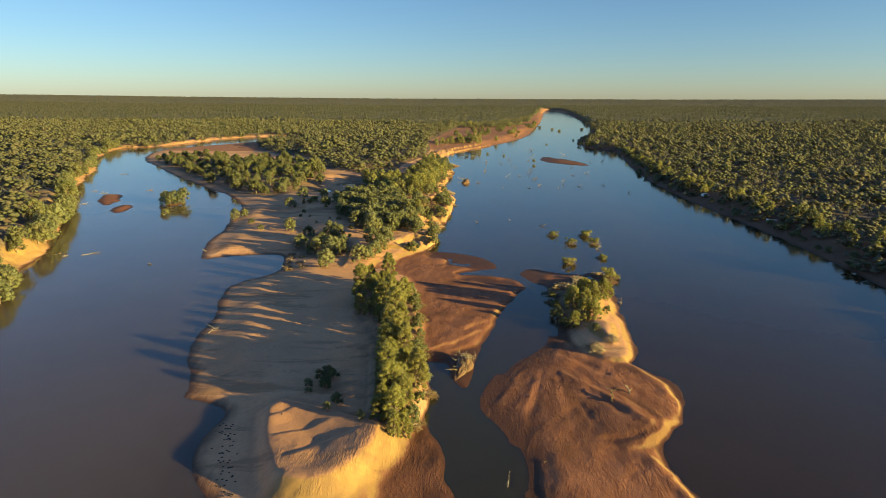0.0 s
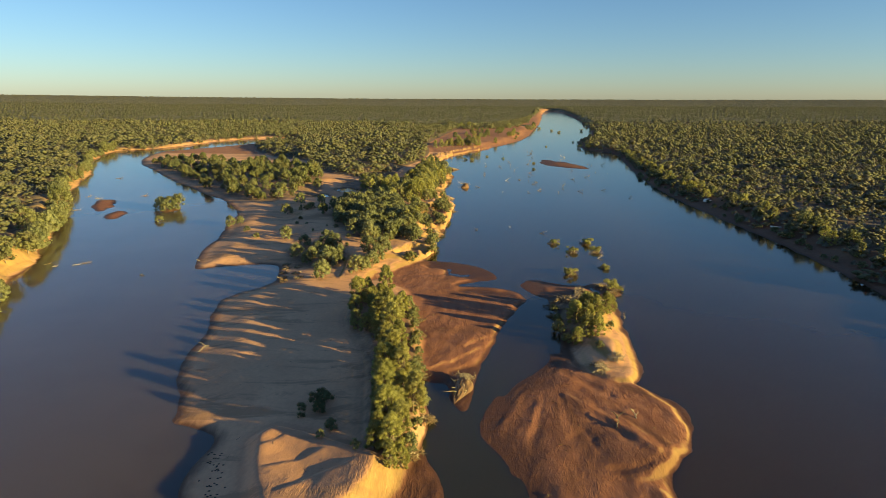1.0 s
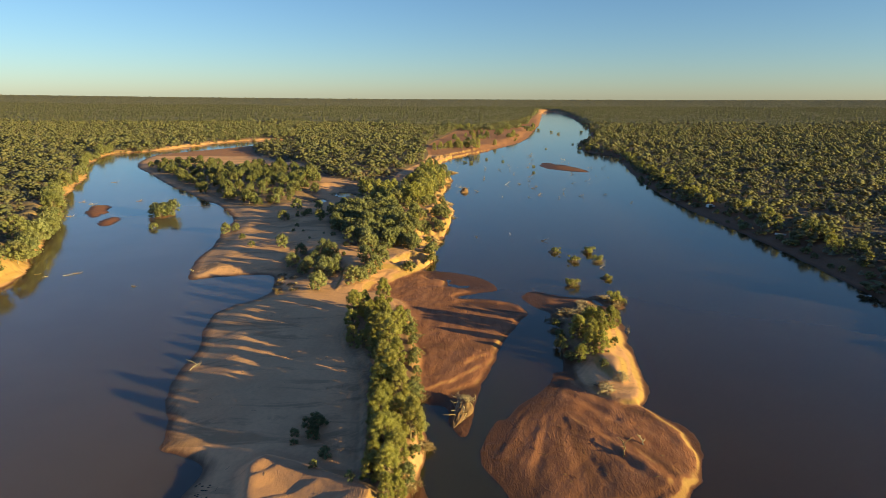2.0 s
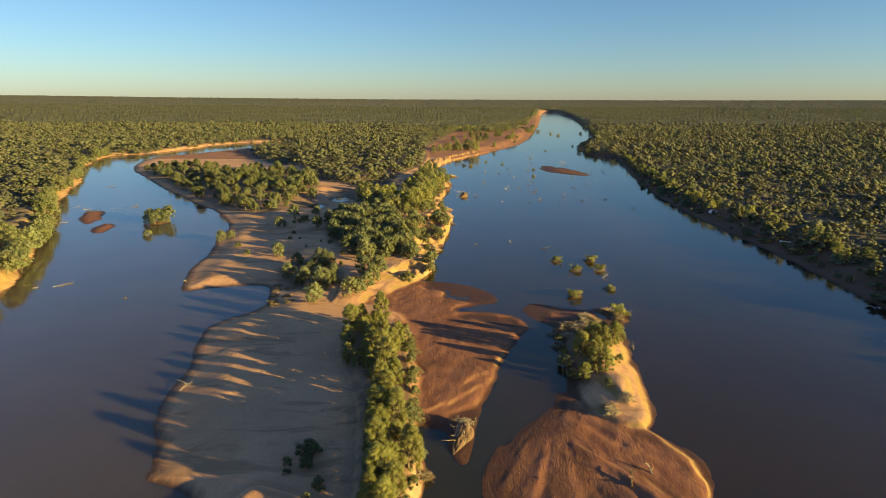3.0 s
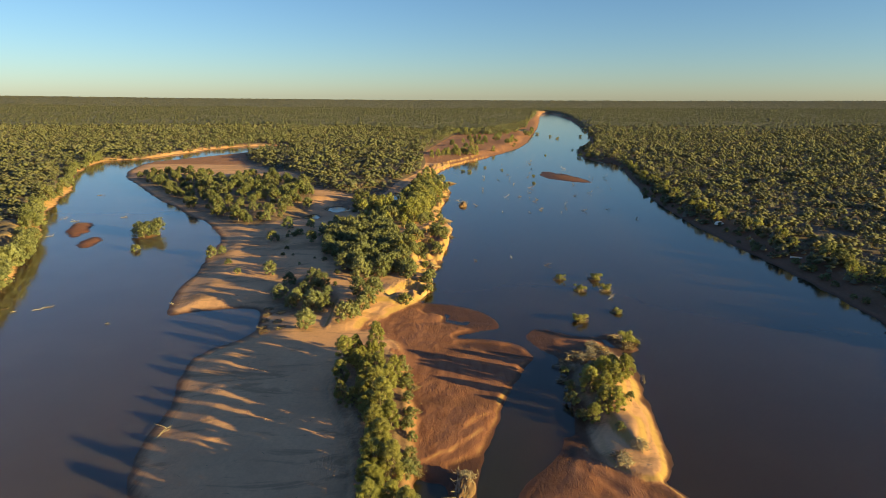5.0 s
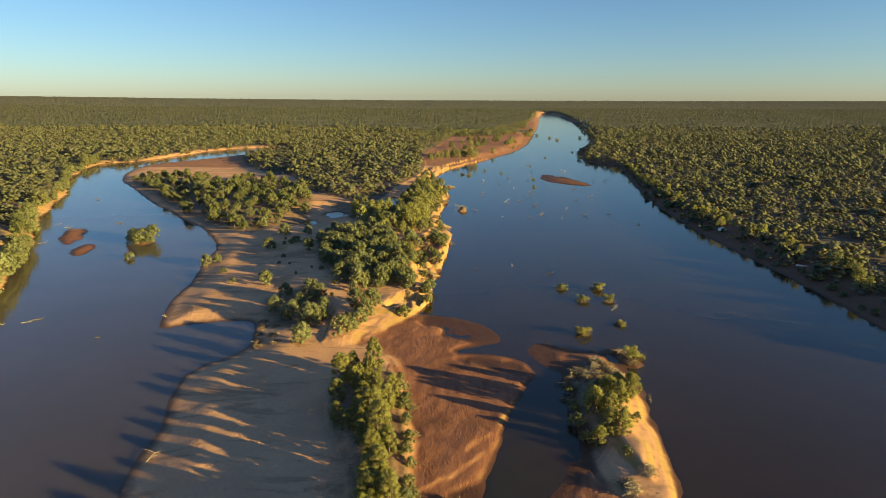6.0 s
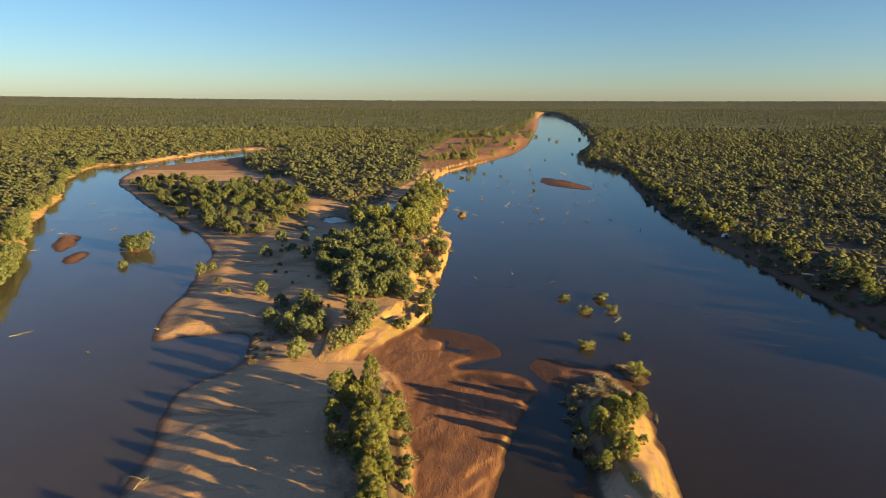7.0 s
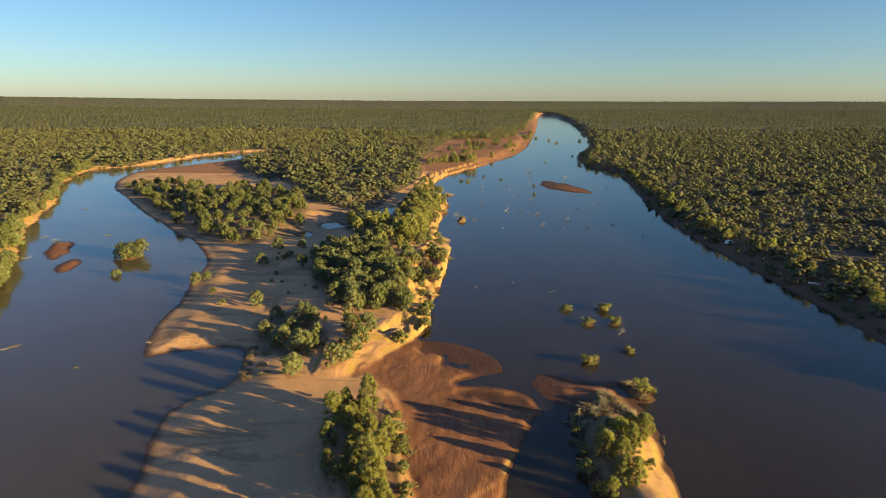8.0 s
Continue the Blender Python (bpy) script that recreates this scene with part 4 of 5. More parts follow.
# ---- single bushes and trees on the middle land ----
for kind, x, y, s, words in (
        ("willow", -86.7, 244, 0.85, "green bush at the water's edge on pale sand"), ("willow", -83.5, 247, 0.7, "small green bush at the water's edge on pale sand"),
        ("shrub", -75.6, 231, 0.9, "little yellow-green shrub on bare sand"), ("shrub", -68.5, 219.5, 0.8, "little green shrub on bare sand"),
        ("willow", -68.6, 264.8, 1.0, "round green bush on shaded sand"), ("willow", -67.6, 285.6, 1.0, "yellow-green bush near the grove"),
        ("willow", -57.5, 218.5, 1.05, "round olive bush standing alone on sand"), ("gum", -47, 293, 0.6, "slim yellow-green sapling on open sand"),
        ("willow", -57.3, 284.8, 0.8, "bright yellow-green bush on sand"), ("gum", -51.3, 256.9, 0.75, "olive tree beside the thicket"),
        ("shrub", -59.1, 270, 1.3, "dark low scrub on shaded sand"), ("gum", -8.9, 264, 0.75, "thin-crowned tree above the sand cliff"),
        ("shrub", -2.5, 291, 1.1, "small shrub on the eroded cliff edge"), ("willow", -2.9, 216, 0.75, "green bush overhanging the sand cliff"),
        ("shrub", -3.5, 203, 1.2, "green bush on the low sand point"), ("shrub", -10, 190, 1.5, "dark green bush on the red sand slope"),
        ("willow", -19.3, 191.9, 1.15, "yellow-green bush tree on the bank"), ("willow", -23.6, 190.7, 1.2, "leafy bush tree on the bank"),
        ("willow", -25.4, 174.7, 1.05, "leafy bush at the foot of the thicket"), ("willow", -23, 176.5, 0.8, "yellow-green bush at the foot of the thicket"),
        ("willow", -34.5, 169.9, 1.1, "round green bush at the sand's edge"), ("gum", -17.2, 214, 0.75, "bright yellow-green tree by the silvery thicket"),
        ("willow", -25.6, 208.4, 1.3, "large olive bush by the silvery thicket"), ("willow", -20.3, 187, 0.95, "yellow-green bush on the bank"), ("willow", -21.5, 181, 0.9, "green bush on the bank")):
    plant(kind, x, y, s, words, "tree" if kind == "gum" else "bush")
for x, y, s in [(-23.4, 95.1, 0.55), (-21.6, 97.4, 0.8), (-20.6, 98.8, 0.85), (-19.6, 97.6, 0.75), (-20.2, 93.9, 0.75), (-20.4, 95.6, 0.7), (-22.9, 92.6, 0.4), (-17.1, 88.8, 0.7), (-17.6, 90.4, 0.45), (-18.2, 85.2, 0.5), (-12.4, 81.4, 0.55)]:
    plant("shrub", x, y, s, "dark green shrub on the shaded sand flat", "shrub", "shrubs on the sand flat")

# ---- bushes standing in the water ----
for x, y, s in [(40.8, 219, 1.0), (53, 219.5, 1.3), (45.8, 206.5, 1.2), (53.6, 206.5, 1.15), (51.2, 187, 0.9), (40.2, 179.5, 1.2), (47, 162, 1.2), (49, 164, 0.9)]:
    plant("drowned", x, y, s, "flood-bent green bush standing in the river", "bush", "bushes in the river", 0.25)
for x, y, s in [(-129, 283, 1.3), (-125.5, 285, 1.4), (-133, 284, 1.2), (-128, 277.5, 1.0), (-125, 279.5, 0.9), (-131.5, 279.5, 0.9)]:
    plant("willow", x, y, s, "olive bush tree crowding a tiny islet", "bush", "bushes on the islet")
plant("shrub", -120.8, 255.5, 1.3, "slim green bush standing alone in the channel", "bush")
for x, y, s in [(24, 517, 1.5), (20, 522, 1.4), (40, 550, 1.1), (52, 533, 1.0), (73, 494, 1.0), (68, 453, 1.0), (176, 990, 1.8), (179, 943, 1.9), (156, 735, 1.2), (113, 668, 1.0), (164, 1050, 2.4), (160, 1070, 2.4),
                (92, 780, 2.2), (102, 845, 2.0), (42, 851, 2.2), (50, 846, 2.0), (58, 843, 2.4), (24, 1044, 2.4), (40, 980, 2.2), (9, 652, 1.9), (17, 642, 2.1), (26, 642, 2.2), (36, 652, 2.0), (145, 655, 2.4), (152, 640, 2.5), (158, 660, 2.6), (224, 990, 2.0)]:
    plant("drowned", x, y, s * 0.75, "small green bush in or beside the far river", "bush", "bushes along the far river")

# ---- driftwood ----
def limb_mesh(rng, length, thick, bend=0.15, sides=6):
    n = 5
    pts = [np.array([length * k / (n - 1), rng.normal(scale=bend * length * 0.3) * (k > 0), rng.normal(scale=bend * length * 0.12) * (k > 0)]) for k in range(n)]
    return pts, tube(pts, [thick * (1 - 0.75 * k / (n - 1)) for k in range(n)], sides)


def driftwood(name, label, x, y, z, turn, length, thick, twigs, seed, mat=DEAD, lift=0.0, category="driftwood", group=""):
    """A fallen stem with its bare branches."""
    rng = np.random.default_rng(seed)
    root = new(name)
    root.matrix_world = pose(x, y, z, 0, -lift, turn)
    pts, (v, f) = limb_mesh(rng, length, thick)
    part("stem", mesh_of("stem", v, f, mat, smooth=True), root)
    for k in range(twigs):
        at = rng.uniform(0.25, 0.95)
        base = pts[min(3, int(at * 4))] * (1 - at * 4 % 1) + pts[min(4, int(at * 4) + 1)] * (at * 4 % 1)
        w = rng.uniform(-1.2, 1.2) + (math.pi if rng.random() < 0.3 else 0)
        up = rng.uniform(0.05, 0.9)
        n = length * rng.uniform(0.25, 0.5)
        way = np.array([math.cos(w) * n, math.sin(w) * n, up * n])
        bv, bf = tube([base, base + way * 0.5 + rng.normal(scale=0.05 * n, size=3), base + way], [thick * 0.5, thick * 0.35, thick * 0.1], 5)
        part("branch", mesh_of("branch", bv, bf, mat, smooth=True), root)
    return tagged(root, label, category, group)


def brush_pile(name, label, x, y, high, wide, count, seed, mat=BRUSH, category="brush pile", group=""):
    """A heap of flood-tangled sticks with a few thicker stems."""
    rng = np.random.default_rng(seed)
    root = new(name)
    root.matrix_world = pose(x, y, max(float(ground_at(x, y)), -0.2), 0, 0, 0)
    pieces = []
    for k in range(count):
        r = wide * math.sqrt(rng.random())
        w = rng.uniform(0, 2 * math.pi)
        c = np.array([r * math.cos(w), r * math.sin(w), high * (1 - (r / wide) ** 2) * rng.random()])
        way = rng.normal(size=3) * np.array([1, 1, 0.45])
        way *= rng.uniform(0.3, 0.9) / np.linalg.norm(way)
        pieces.append(tube([c - way, c + rng.normal(scale=0.06, size=3), c + way], [0.05, 0.045, 0.015], 4))
    v, f = joined(pieces)
    part("stick_tangle", mesh_of("stick_tangle", v, f, mat), root)
    for k in range(4):
        w = rng.uniform(0, 2 * math.pi)
        way = np.array([math.cos(w), math.sin(w), rng.uniform(0.1, 0.5)]) * wide * 1.1
        v, f = tube([(-way * 0.5).tolist(), [0, 0, high * 0.6], way.tolist()], [0.13, 0.1, 0.04], 6)
        part("stem", mesh_of("stem", v, f, DEAD, smooth=True), root)
    return tagged(root, label, category, group)


driftwood("driftwood", "bleached forked branch lying on the sand's edge", -50.5, 118.7, 0.75, 78, 5.6, 0.09, 3, 1)
driftwood("driftwood", "pale branch lying across the spit's edge", -79.5, 192.5, 0.5, -60, 4.5, 0.1, 3, 2)
for k, (x, y, turn, n) in enumerate([(-116.5, 186, 35, 2.8), (-114.8, 188.4, 20, 2.4), (-126, 187, 10, 1.8), (-121.8, 184.6, 15, 1.6), (-90.4, 176, -10, 1.8), (-188, 316, 60, 4), (-180, 311, 10, 4),
                                     (-211, 390, 5, 5), (-161, 321, 20, 4), (-172, 279, 10, 3.5)]):
    driftwood("driftwood", "dead branch breaking the calm river surface", x, y, 0.02, turn, n, 0.14, 4, 20 + k, BRUSH if k % 3 else DEAD, 3, group="branches in the channel")
for k, (x, y, n) in enumerate([(38.2, 236, 3.0), (51.6, 198, 3.4), (44.4, 141.6, 2.4), (28, 246, 1.6), (14.5, 241, 1.6), (13.6, 372, 6.0), (15.4, 369, 5.0), (73, 366, 5), (126, 487, 6), (95, 410, 4), (60, 430, 5), (40, 390, 4), (52, 470, 5), (35, 480, 4), (85, 580, 6), (110, 545, 6), (30, 425, 4)]):
    driftwood("snag", "dead snag standing out of the wide river", x, y, -0.2, 37 * k % 360, n, 0.13, 7, 40 + k, DEAD if k % 2 else BRUSH, 18, "snag", "snags in the river")
driftwood("snag", "dark uprooted snag lying on red sand", 28.2, 90.5, 0.95, 75, 3.6, 0.16, 6, 60, BRUSH, 6, "snag")
driftwood("snag", "small bleached snag standing on red sand", 32.4, 93.9, 0.6, 100, 1.8, 0.13, 6, 61, DEAD, 25, "snag")
driftwood("stick", "pale stick standing in wet sand", 8.7, 69.0, 0.1, 80, 2.2, 0.06, 1, 62, DEAD, 40, "stick")
brush_pile("brush_pile", "sun-bleached sticks trailing along a bar", 3.6, 104.5, 0.6, 1.6, 120, 74)
def root_mass(label, x, y, turn, long, wide, high, seed):
    """A stranded clod of roots and earth, tall at its head and drawn out behind."""
    rng = np.random.default_rng(seed)
    root = new("root_mass")
    root.matrix_world = pose(x, y, max(float(ground_at(x, y)), -0.1) - 0.1, 0, 0, turn)
    n, m = 26, 15
    u, w = np.meshgrid(np.linspace(0, 1, n), np.linspace(-1, 1, m), indexing="ij")
    half = wide * np.sqrt(np.clip(1 - (1.75 * u - 0.75) ** 2, 0, 1)) * np.where(u < 0.43, 1, 0.35 + 0.65 * (1 - u) / 0.57)
    px, py = u * long, w * half + 0.25 * np.sin(u * 5)
    pz = high * smooth01(u * 7) * (1 - u) ** 0.8 * np.clip(1 - np.abs(w) ** 2.6, 0, 1)
    pz = pz * (1 + 0.6 * lattice_noise(px * 0.5, py * 2, 0.6, seed)) + 0.12 * lattice_noise(px, py, 0.5, seed + 1) * (np.abs(w) < 0.95)
    grid = np.arange(n * m).reshape(n, m)
    faces = np.stack([grid[:-1, :-1], grid[1:, :-1], grid[1:, 1:], grid[:-1, 1:]], axis=-1).reshape(-1, 4)
    part("earth", mesh_of("earth", np.stack([px, py, pz], axis=-1).reshape(-1, 3), faces, EARTH, smooth=True), root, "pale caked earth")
    for k in range(26):
        a, side = rng.uniform(0, 0.3), rng.uniform(-0.8, 0.8)
        b = min(1.0, a + rng.uniform(0.25, 0.7))
        ends = [np.array([v * long, side * wide * (1 - 0.6 * v), high * max(0.05, (1 - v)) * (1 - side * side) * rng.uniform(0.8, 1.15) + 0.08]) for v in (a, (a + b) / 2, b)]
        v, f = tube([q + rng.normal(scale=0.08, size=3) for q in ends], [0.11, 0.08, 0.03], 5)
        part("stem", mesh_of("stem", v, f, DEAD if k % 3 else BRUSH, smooth=True), root)
    sticks = []
    for k in range(150):
        c = np.array([abs(rng.normal(scale=0.12)) * long, rng.normal(scale=0.45) * wide, high * rng.uniform(0.55, 1.15)])
        way = rng.normal(size=3) * np.array([1, 1, 0.8])
        way *= rng.uniform(0.3, 0.8) / np.linalg.norm(way)
        sticks.append(tube([c - way, c + rng.normal(scale=0.06, size=3), c + way], [0.045, 0.04, 0.012], 4))
    v, f = joined(sticks)
    tagged(part("root_tangle", mesh_of("root_tangle", v, f, DEAD), root), "bleached broken roots", kind="stuff")
    return tagged(root, label, "root mass")


root_mass("stranded clod of earth and bleached roots on the bar", 4.6, 108.8, 257, 9.5, 1.8, 1.2, 71)
root_mass("sunlit clod of roots standing out of the river", 13.8, 362, 250, 7, 2.6, 2.2, 72)
root_mass("dark snag mass on the eroded point", 4.2, 284, 200, 6, 2.4, 1.6, 73)
driftwood("driftwood", "weathered log stranded on the wet bar", 4.8, 108.5, 0.4, 248, 6.5, 0.2, 3, 72, BRUSH)
driftwood("driftwood", "weathered log stranded beside a larger one", 3.9, 108, 0.35, 258, 5.5, 0.15, 3, 73)
for k, (x, y, h, w) in enumerate([(31.9, 155, 0.9, 2.0), (33.5, 152, 0.9, 2.0), (37.2, 159, 0.9, 1.8), (38.6, 156.6, 1.0, 2.0), (39.8, 153.4, 0.9, 1.7), (41.5, 150, 0.8, 1.5), (45, 167, 0.9, 1.8), (46, 164, 0.9, 1.8), (31, 113.5, 0.6, 1.6), (28, 150, 0.8, 1.9), (27.2, 143, 0.8, 1.8), (27.5, 136, 0.7, 1.6), (28.2, 129, 0.7, 1.6), (30, 152.5, 0.9, 1.9), (36, 153, 0.9, 1.9), (3.3, 302, 1.2, 2.4), (0.6, 305, 1.2, 2.2), (5, 281, 0.8, 1.8)]):
    brush_pile("brush_pile", "grey-brown flood brush heaped on the sand", x, y, h, w, 90, 80 + k, group="brush heaps")

for k, (x, y) in enumerate([(-49, 187), (-48.2, 183), (-47.6, 178), (-46.8, 173), (-45.6, 169.5), (-43.5, 176), (-44.5, 183), (-41.5, 171)]):
    brush_pile("brush_pile", "dark damp brush along the inlet's shore", x, y, 0.5, 1.5, 70, 160 + k, BRUSH, group="brush along the inlet")

# ---- footprints along the wet shore: low dark mounds coloured like the shade in them ----
rng = np.random.default_rng(5)
pits = []
for k in range(62):
    u = k / 61
    x = -34 + 6.5 * u + rng.normal(scale=0.8)
    y = 84.5 - 18 * u + rng.normal(scale=0.5)
    z = float(ground_at(x, y)) + 0.012
    w = rng.uniform(0, 3)
    ring = np.array([(math.cos(w + a) * 0.21 * rng.uniform(0.7, 1.2), math.sin(w + a) * 0.15, 0.0) for a in np.linspace(0, 2 * math.pi, 8)[:-1]])
    v = np.concatenate([ring, ring * 0.5 + np.array([0, 0, 0.05]), [[0, 0, 0.06]]]) + np.array([x, y, z])
    f = [(i, (i + 1) % 7, 7 + (i + 1) % 7, 7 + i) for i in range(7)] + [(7 + i, 7 + (i + 1) % 7, 14, 14) for i in range(7)]
    pits.append((v, np.array(f)))
pv, pf = joined(pits)
# Dark as the shade inside each footprint.
PRINT_SHADE = plain_material("print_shade", (0.05, 0.036, 0.026), 0.9)
quad_faces = pf[pf[:, 2] != pf[:, 3]]
tri_faces = pf[pf[:, 2] == pf[:, 3]][:, :3]
tagged(new("footprint_shade", mesh_of("footprint_shade", pv, [quad_faces, tri_faces], PRINT_SHADE)), "footprints along the damp shore, their shade coloured dark", "mud", kind="stuff")


# ---- more bushes at the waterside ----
for x, y, k in [(-136, 201, 1.6), (-140, 209, 1.7), (-147, 224, 1.7), (-152, 234, 1.6), (-158, 247, 1.6), (-163, 257, 1.5), (-118, 157, 1.0), (-113, 150, 1.2), (-108, 139, 1.3), (-104, 128, 1.4), (-185, 296, 1.4), (-193, 308, 1.6)]:
    plant("willow", x - 1.5, y, k, "sunlit yellow-green bush leaning over the channel", "bush", "bushes over the channel")
for x, y, k in [(-7.2, 79.0, 0.5), (-5.6, 80.6, 0.45)]:
    plant("paperbark", x, y, k, "small leafy tree at the bluff's end", group="trees on the sand ridge")
brush_pile("brush_pile", "dry brush hanging over the bluff's foot", -4.2, 83.5, 0.8, 1.6, 90, 110)
brush_pile("brush_pile", "dry brush hanging over the ridge's edge", -2.8, 93.5, 0.8, 1.7, 90, 111)


# ---- a white car and a boat on the right bank ----
def slab(x0, x1, y0, y1, z0, z1, mat, name, parent, taper=0.0, label=""):
    bm = bmesh.new()
    bmesh.ops.create_cube(bm, size=1.0)
    for v in bm.verts:
        up = v.co.z > 0
        v.co = Vector(((x0 + x1) / 2 + v.co.x * (x1 - x0) * (1 - taper * up), (y0 + y1) / 2 + v.co.y * (y1 - y0) * (1 - taper * 0.6 * up), z1 if up else z0))
    bmesh.ops.bevel(bm, geom=list(bm.edges), offset=0.06, segments=2, affect="EDGES")
    me = bpy.data.meshes.new(name)
    bm.to_mesh(me)
    bm.free()
    me.materials.append(mat)
    return part(name, me, parent, label)


PAINT = plain_material("white_paint", (0.78, 0.77, 0.74), 0.35)
GLASS = plain_material("dark_window", (0.03, 0.035, 0.04), 0.08)
RUBBER = plain_material("tyre_rubber", (0.03, 0.03, 0.03), 0.85)
TIN = plain_material("pale_aluminium", (0.72, 0.73, 0.74), 0.4, 0.3)
car = new("car")
car.matrix_world = pose(132.5, 301, float(ground_at(132.5, 301)), 0, 0, 28)
slab(-2.3, 2.3, -0.9, 0.9, 0.45, 1.05, PAINT, "body", car)
slab(-2.2, 0.9, -0.82, 0.82, 1.03, 1.85, PAINT, "cabin", car, 0.12)
for side in (-1, 1):
    slab(-1.9, 0.5, side * 0.80 - 0.03, side * 0.80 + 0.03, 1.2, 1.62, GLASS, "window", car)
for wx0 in (-1.45, 1.45):
    for side in (-1, 1):
        v, f = tube([(wx0, side * 0.72, 0.37), (wx0, side * 0.94, 0.37)], [0.37, 0.37], 14)
        v = np.concatenate([v, [[wx0, side * 0.72, 0.37], [wx0, side * 0.94, 0.37]]])
        caps = [(k, (k + 1) % 14, 28) for k in range(14)] + [(14 + (k + 1) % 14, 14 + k, 29) for k in range(14)]
        part("wheel", mesh_of("wheel", v, [f, np.array(caps)], RUBBER), car)
tagged(car, "white four-wheel-drive parked on the muddy bank", "car")

boat = new("boat")
boat.matrix_world = pose(134.5, 241, float(ground_at(134.5, 241)) + 0.05, 8, 0, 150)
stations = [(-1.9, 0.75, 0.55), (-0.6, 0.82, 0.55), (0.8, 0.66, 0.6), (1.6, 0.34, 0.68), (2.05, 0.03, 0.75)]
hv, hf = [], []
for k, (bx, half, top) in enumerate(stations):
    hv += [(bx, -half, top), (bx, -half * 0.75, 0.12), (bx, 0, 0), (bx, half * 0.75, 0.12), (bx, half, top)]
    if k:
        hf += [((k - 1) * 5 + m, (k - 1) * 5 + m + 1, k * 5 + m + 1, k * 5 + m) for m in range(4)]
hull = new("hull", mesh_of("hull", hv, [np.array(hf), np.array([[0, 1, 2, 3, 4]])], TIN))
hull.parent = boat
hull.modifiers.new("skin", "SOLIDIFY").thickness = 0.04
slab(-0.9, -0.6, -0.7, 0.7, 0.32, 0.38, TIN, "bench", boat)
slab(0.5, 0.8, -0.6, 0.6, 0.34, 0.40, TIN, "bench", boat)
tagged(boat, "small pale aluminium dinghy drawn up the bank", "boat")

# ---- belt of taller trees along the cliff, and low scrub round the thickets ----
for x, y, k in [(-12, 298, 0.9), (-18, 304, 1.0), (-9, 318, 0.95), (-15, 326, 1.0), (-7, 334, 0.9), (-20, 316, 0.9), (-5, 352, 0.85), (-11, 346, 1.0), (-2, 378, 0.9), (0, 396, 0.9), (-24, 291, 0.9), (-28, 300, 0.8), (-16, 286, 0.8), (-13, 274, 0.8), (-10.5, 246, 0.7), (-14, 236, 0.75)]:
    plant("river_tree", x, y, k, "yellow-green tree above the golden sand cliff", group="trees along the cliff")
rng = np.random.default_rng(31)
for x, y in scatter(rounded([(-70, 290), (-40, 300), (-18, 300), (-8, 250), (-10, 205), (-24, 180), (-40, 176), (-54, 205), (-60, 240)]), 9.0, 32):
    if rng.random() < 0.62:
        plant("shrub", x, y, rng.uniform(0.3, 0.85), "low olive scrub on the sand", "shrub", "scrub on the middle land")
for y in np.arange(155, 420, 9.0):
    x = 127 + rng.uniform(0, 5) + max(0, (y - 380) * 0.12)
    plant("shrub", x, y + rng.uniform(-3, 3), rng.uniform(0.5, 1.1), "low brown-green shrub on the dark bank", "shrub", "shrubs on the dark bank")

# ---- front rows on both banks ----
rng = np.random.default_rng(41)
for y in np.arange(150, 560, 6.5):
    x = 135.5 + rng.uniform(-1.5, 7) + max(0, (y - 380) * 0.16)
    yy = y + rng.uniform(-3, 3)
    if not (292 < yy < 306 or 234 < yy < 246):
        plant("gum" if rng.random() < 0.45 else "river_tree", x, yy, rng.uniform(0.6, 0.95), "sunlit yellow-green gum at the wood's edge", group="front row of the woodland")
for y in np.arange(122, 590, 5.0):
    reach = np.interp(y, [0, 80, 134, 162, 185, 207, 248, 285, 338, 418, 492, 572, 600], [-95, -98, -108, -122, -128, -140, -158, -178, -210, -243, -285, -312, -311])
    if rng.random() < (0.45 if 282 < y < 400 or 130 < y < 190 else 0.2):
        continue
    plant("willow" if rng.random() < 0.6 else "gum", reach - rng.uniform(1.0, 6.0), y + rng.uniform(-2, 2), rng.uniform(0.6, 1.3), "sunlit olive tree on the sandy bank", group="front row on the sandy bank")

# ---- twigs and flood litter strewn over the sand ----
rng = np.random.default_rng(51)
bits = []
while len(bits) < 260:
    x, y = rng.uniform(-85, 42), rng.uniform(66, 300)
    z = float(ground_at(x, y))
    if z < 0.25:
        continue
    w, n = rng.uniform(0, math.pi), rng.uniform(0.12, 0.6)
    way = np.array([math.cos(w), math.sin(w), 0.0]) * n
    c = np.array([x, y, z + 0.03])
    bits.append(tube([c - way, c + rng.normal(scale=0.05, size=3) + (0, 0, 0.05), c + way], [0.03, 0.03, 0.012], 4))
v, f = joined(bits)
tagged(new("flood_litter", mesh_of("flood_litter", v, f, BRUSH)), "dry twigs and flood litter strewn over sand", "litter", kind="stuff")

# ---- flood wrack under the river bushes, and brush along the island and the cliff ----
for k, (x, y, w) in enumerate([(40.8, 218.6, 1.5), (53, 219, 1.9), (45.8, 206, 1.8), (53.6, 206, 1.7), (51.2, 186.6, 1.4), (40.2, 179, 1.7), (47.4, 161, 1.6)]):
    brush_pile("brush_pile", "flood-dumped sticks caught under a river bush", x - 0.8, y, 1.0, w, 80, 130 + k, group="wrack in the river")
for x, y, k in [(27.5, 127, 0.9), (27, 133, 1.0), (27.5, 139, 0.9), (28, 146, 0.8), (34.5, 146, 0.7), (38.5, 133, 0.7), (33, 121, 0.6)]:
    plant("shrub", x, y, k, "dusty green shrub among brush on the island", "shrub", "shrubs on the sand island")
rng = np.random.default_rng(61)
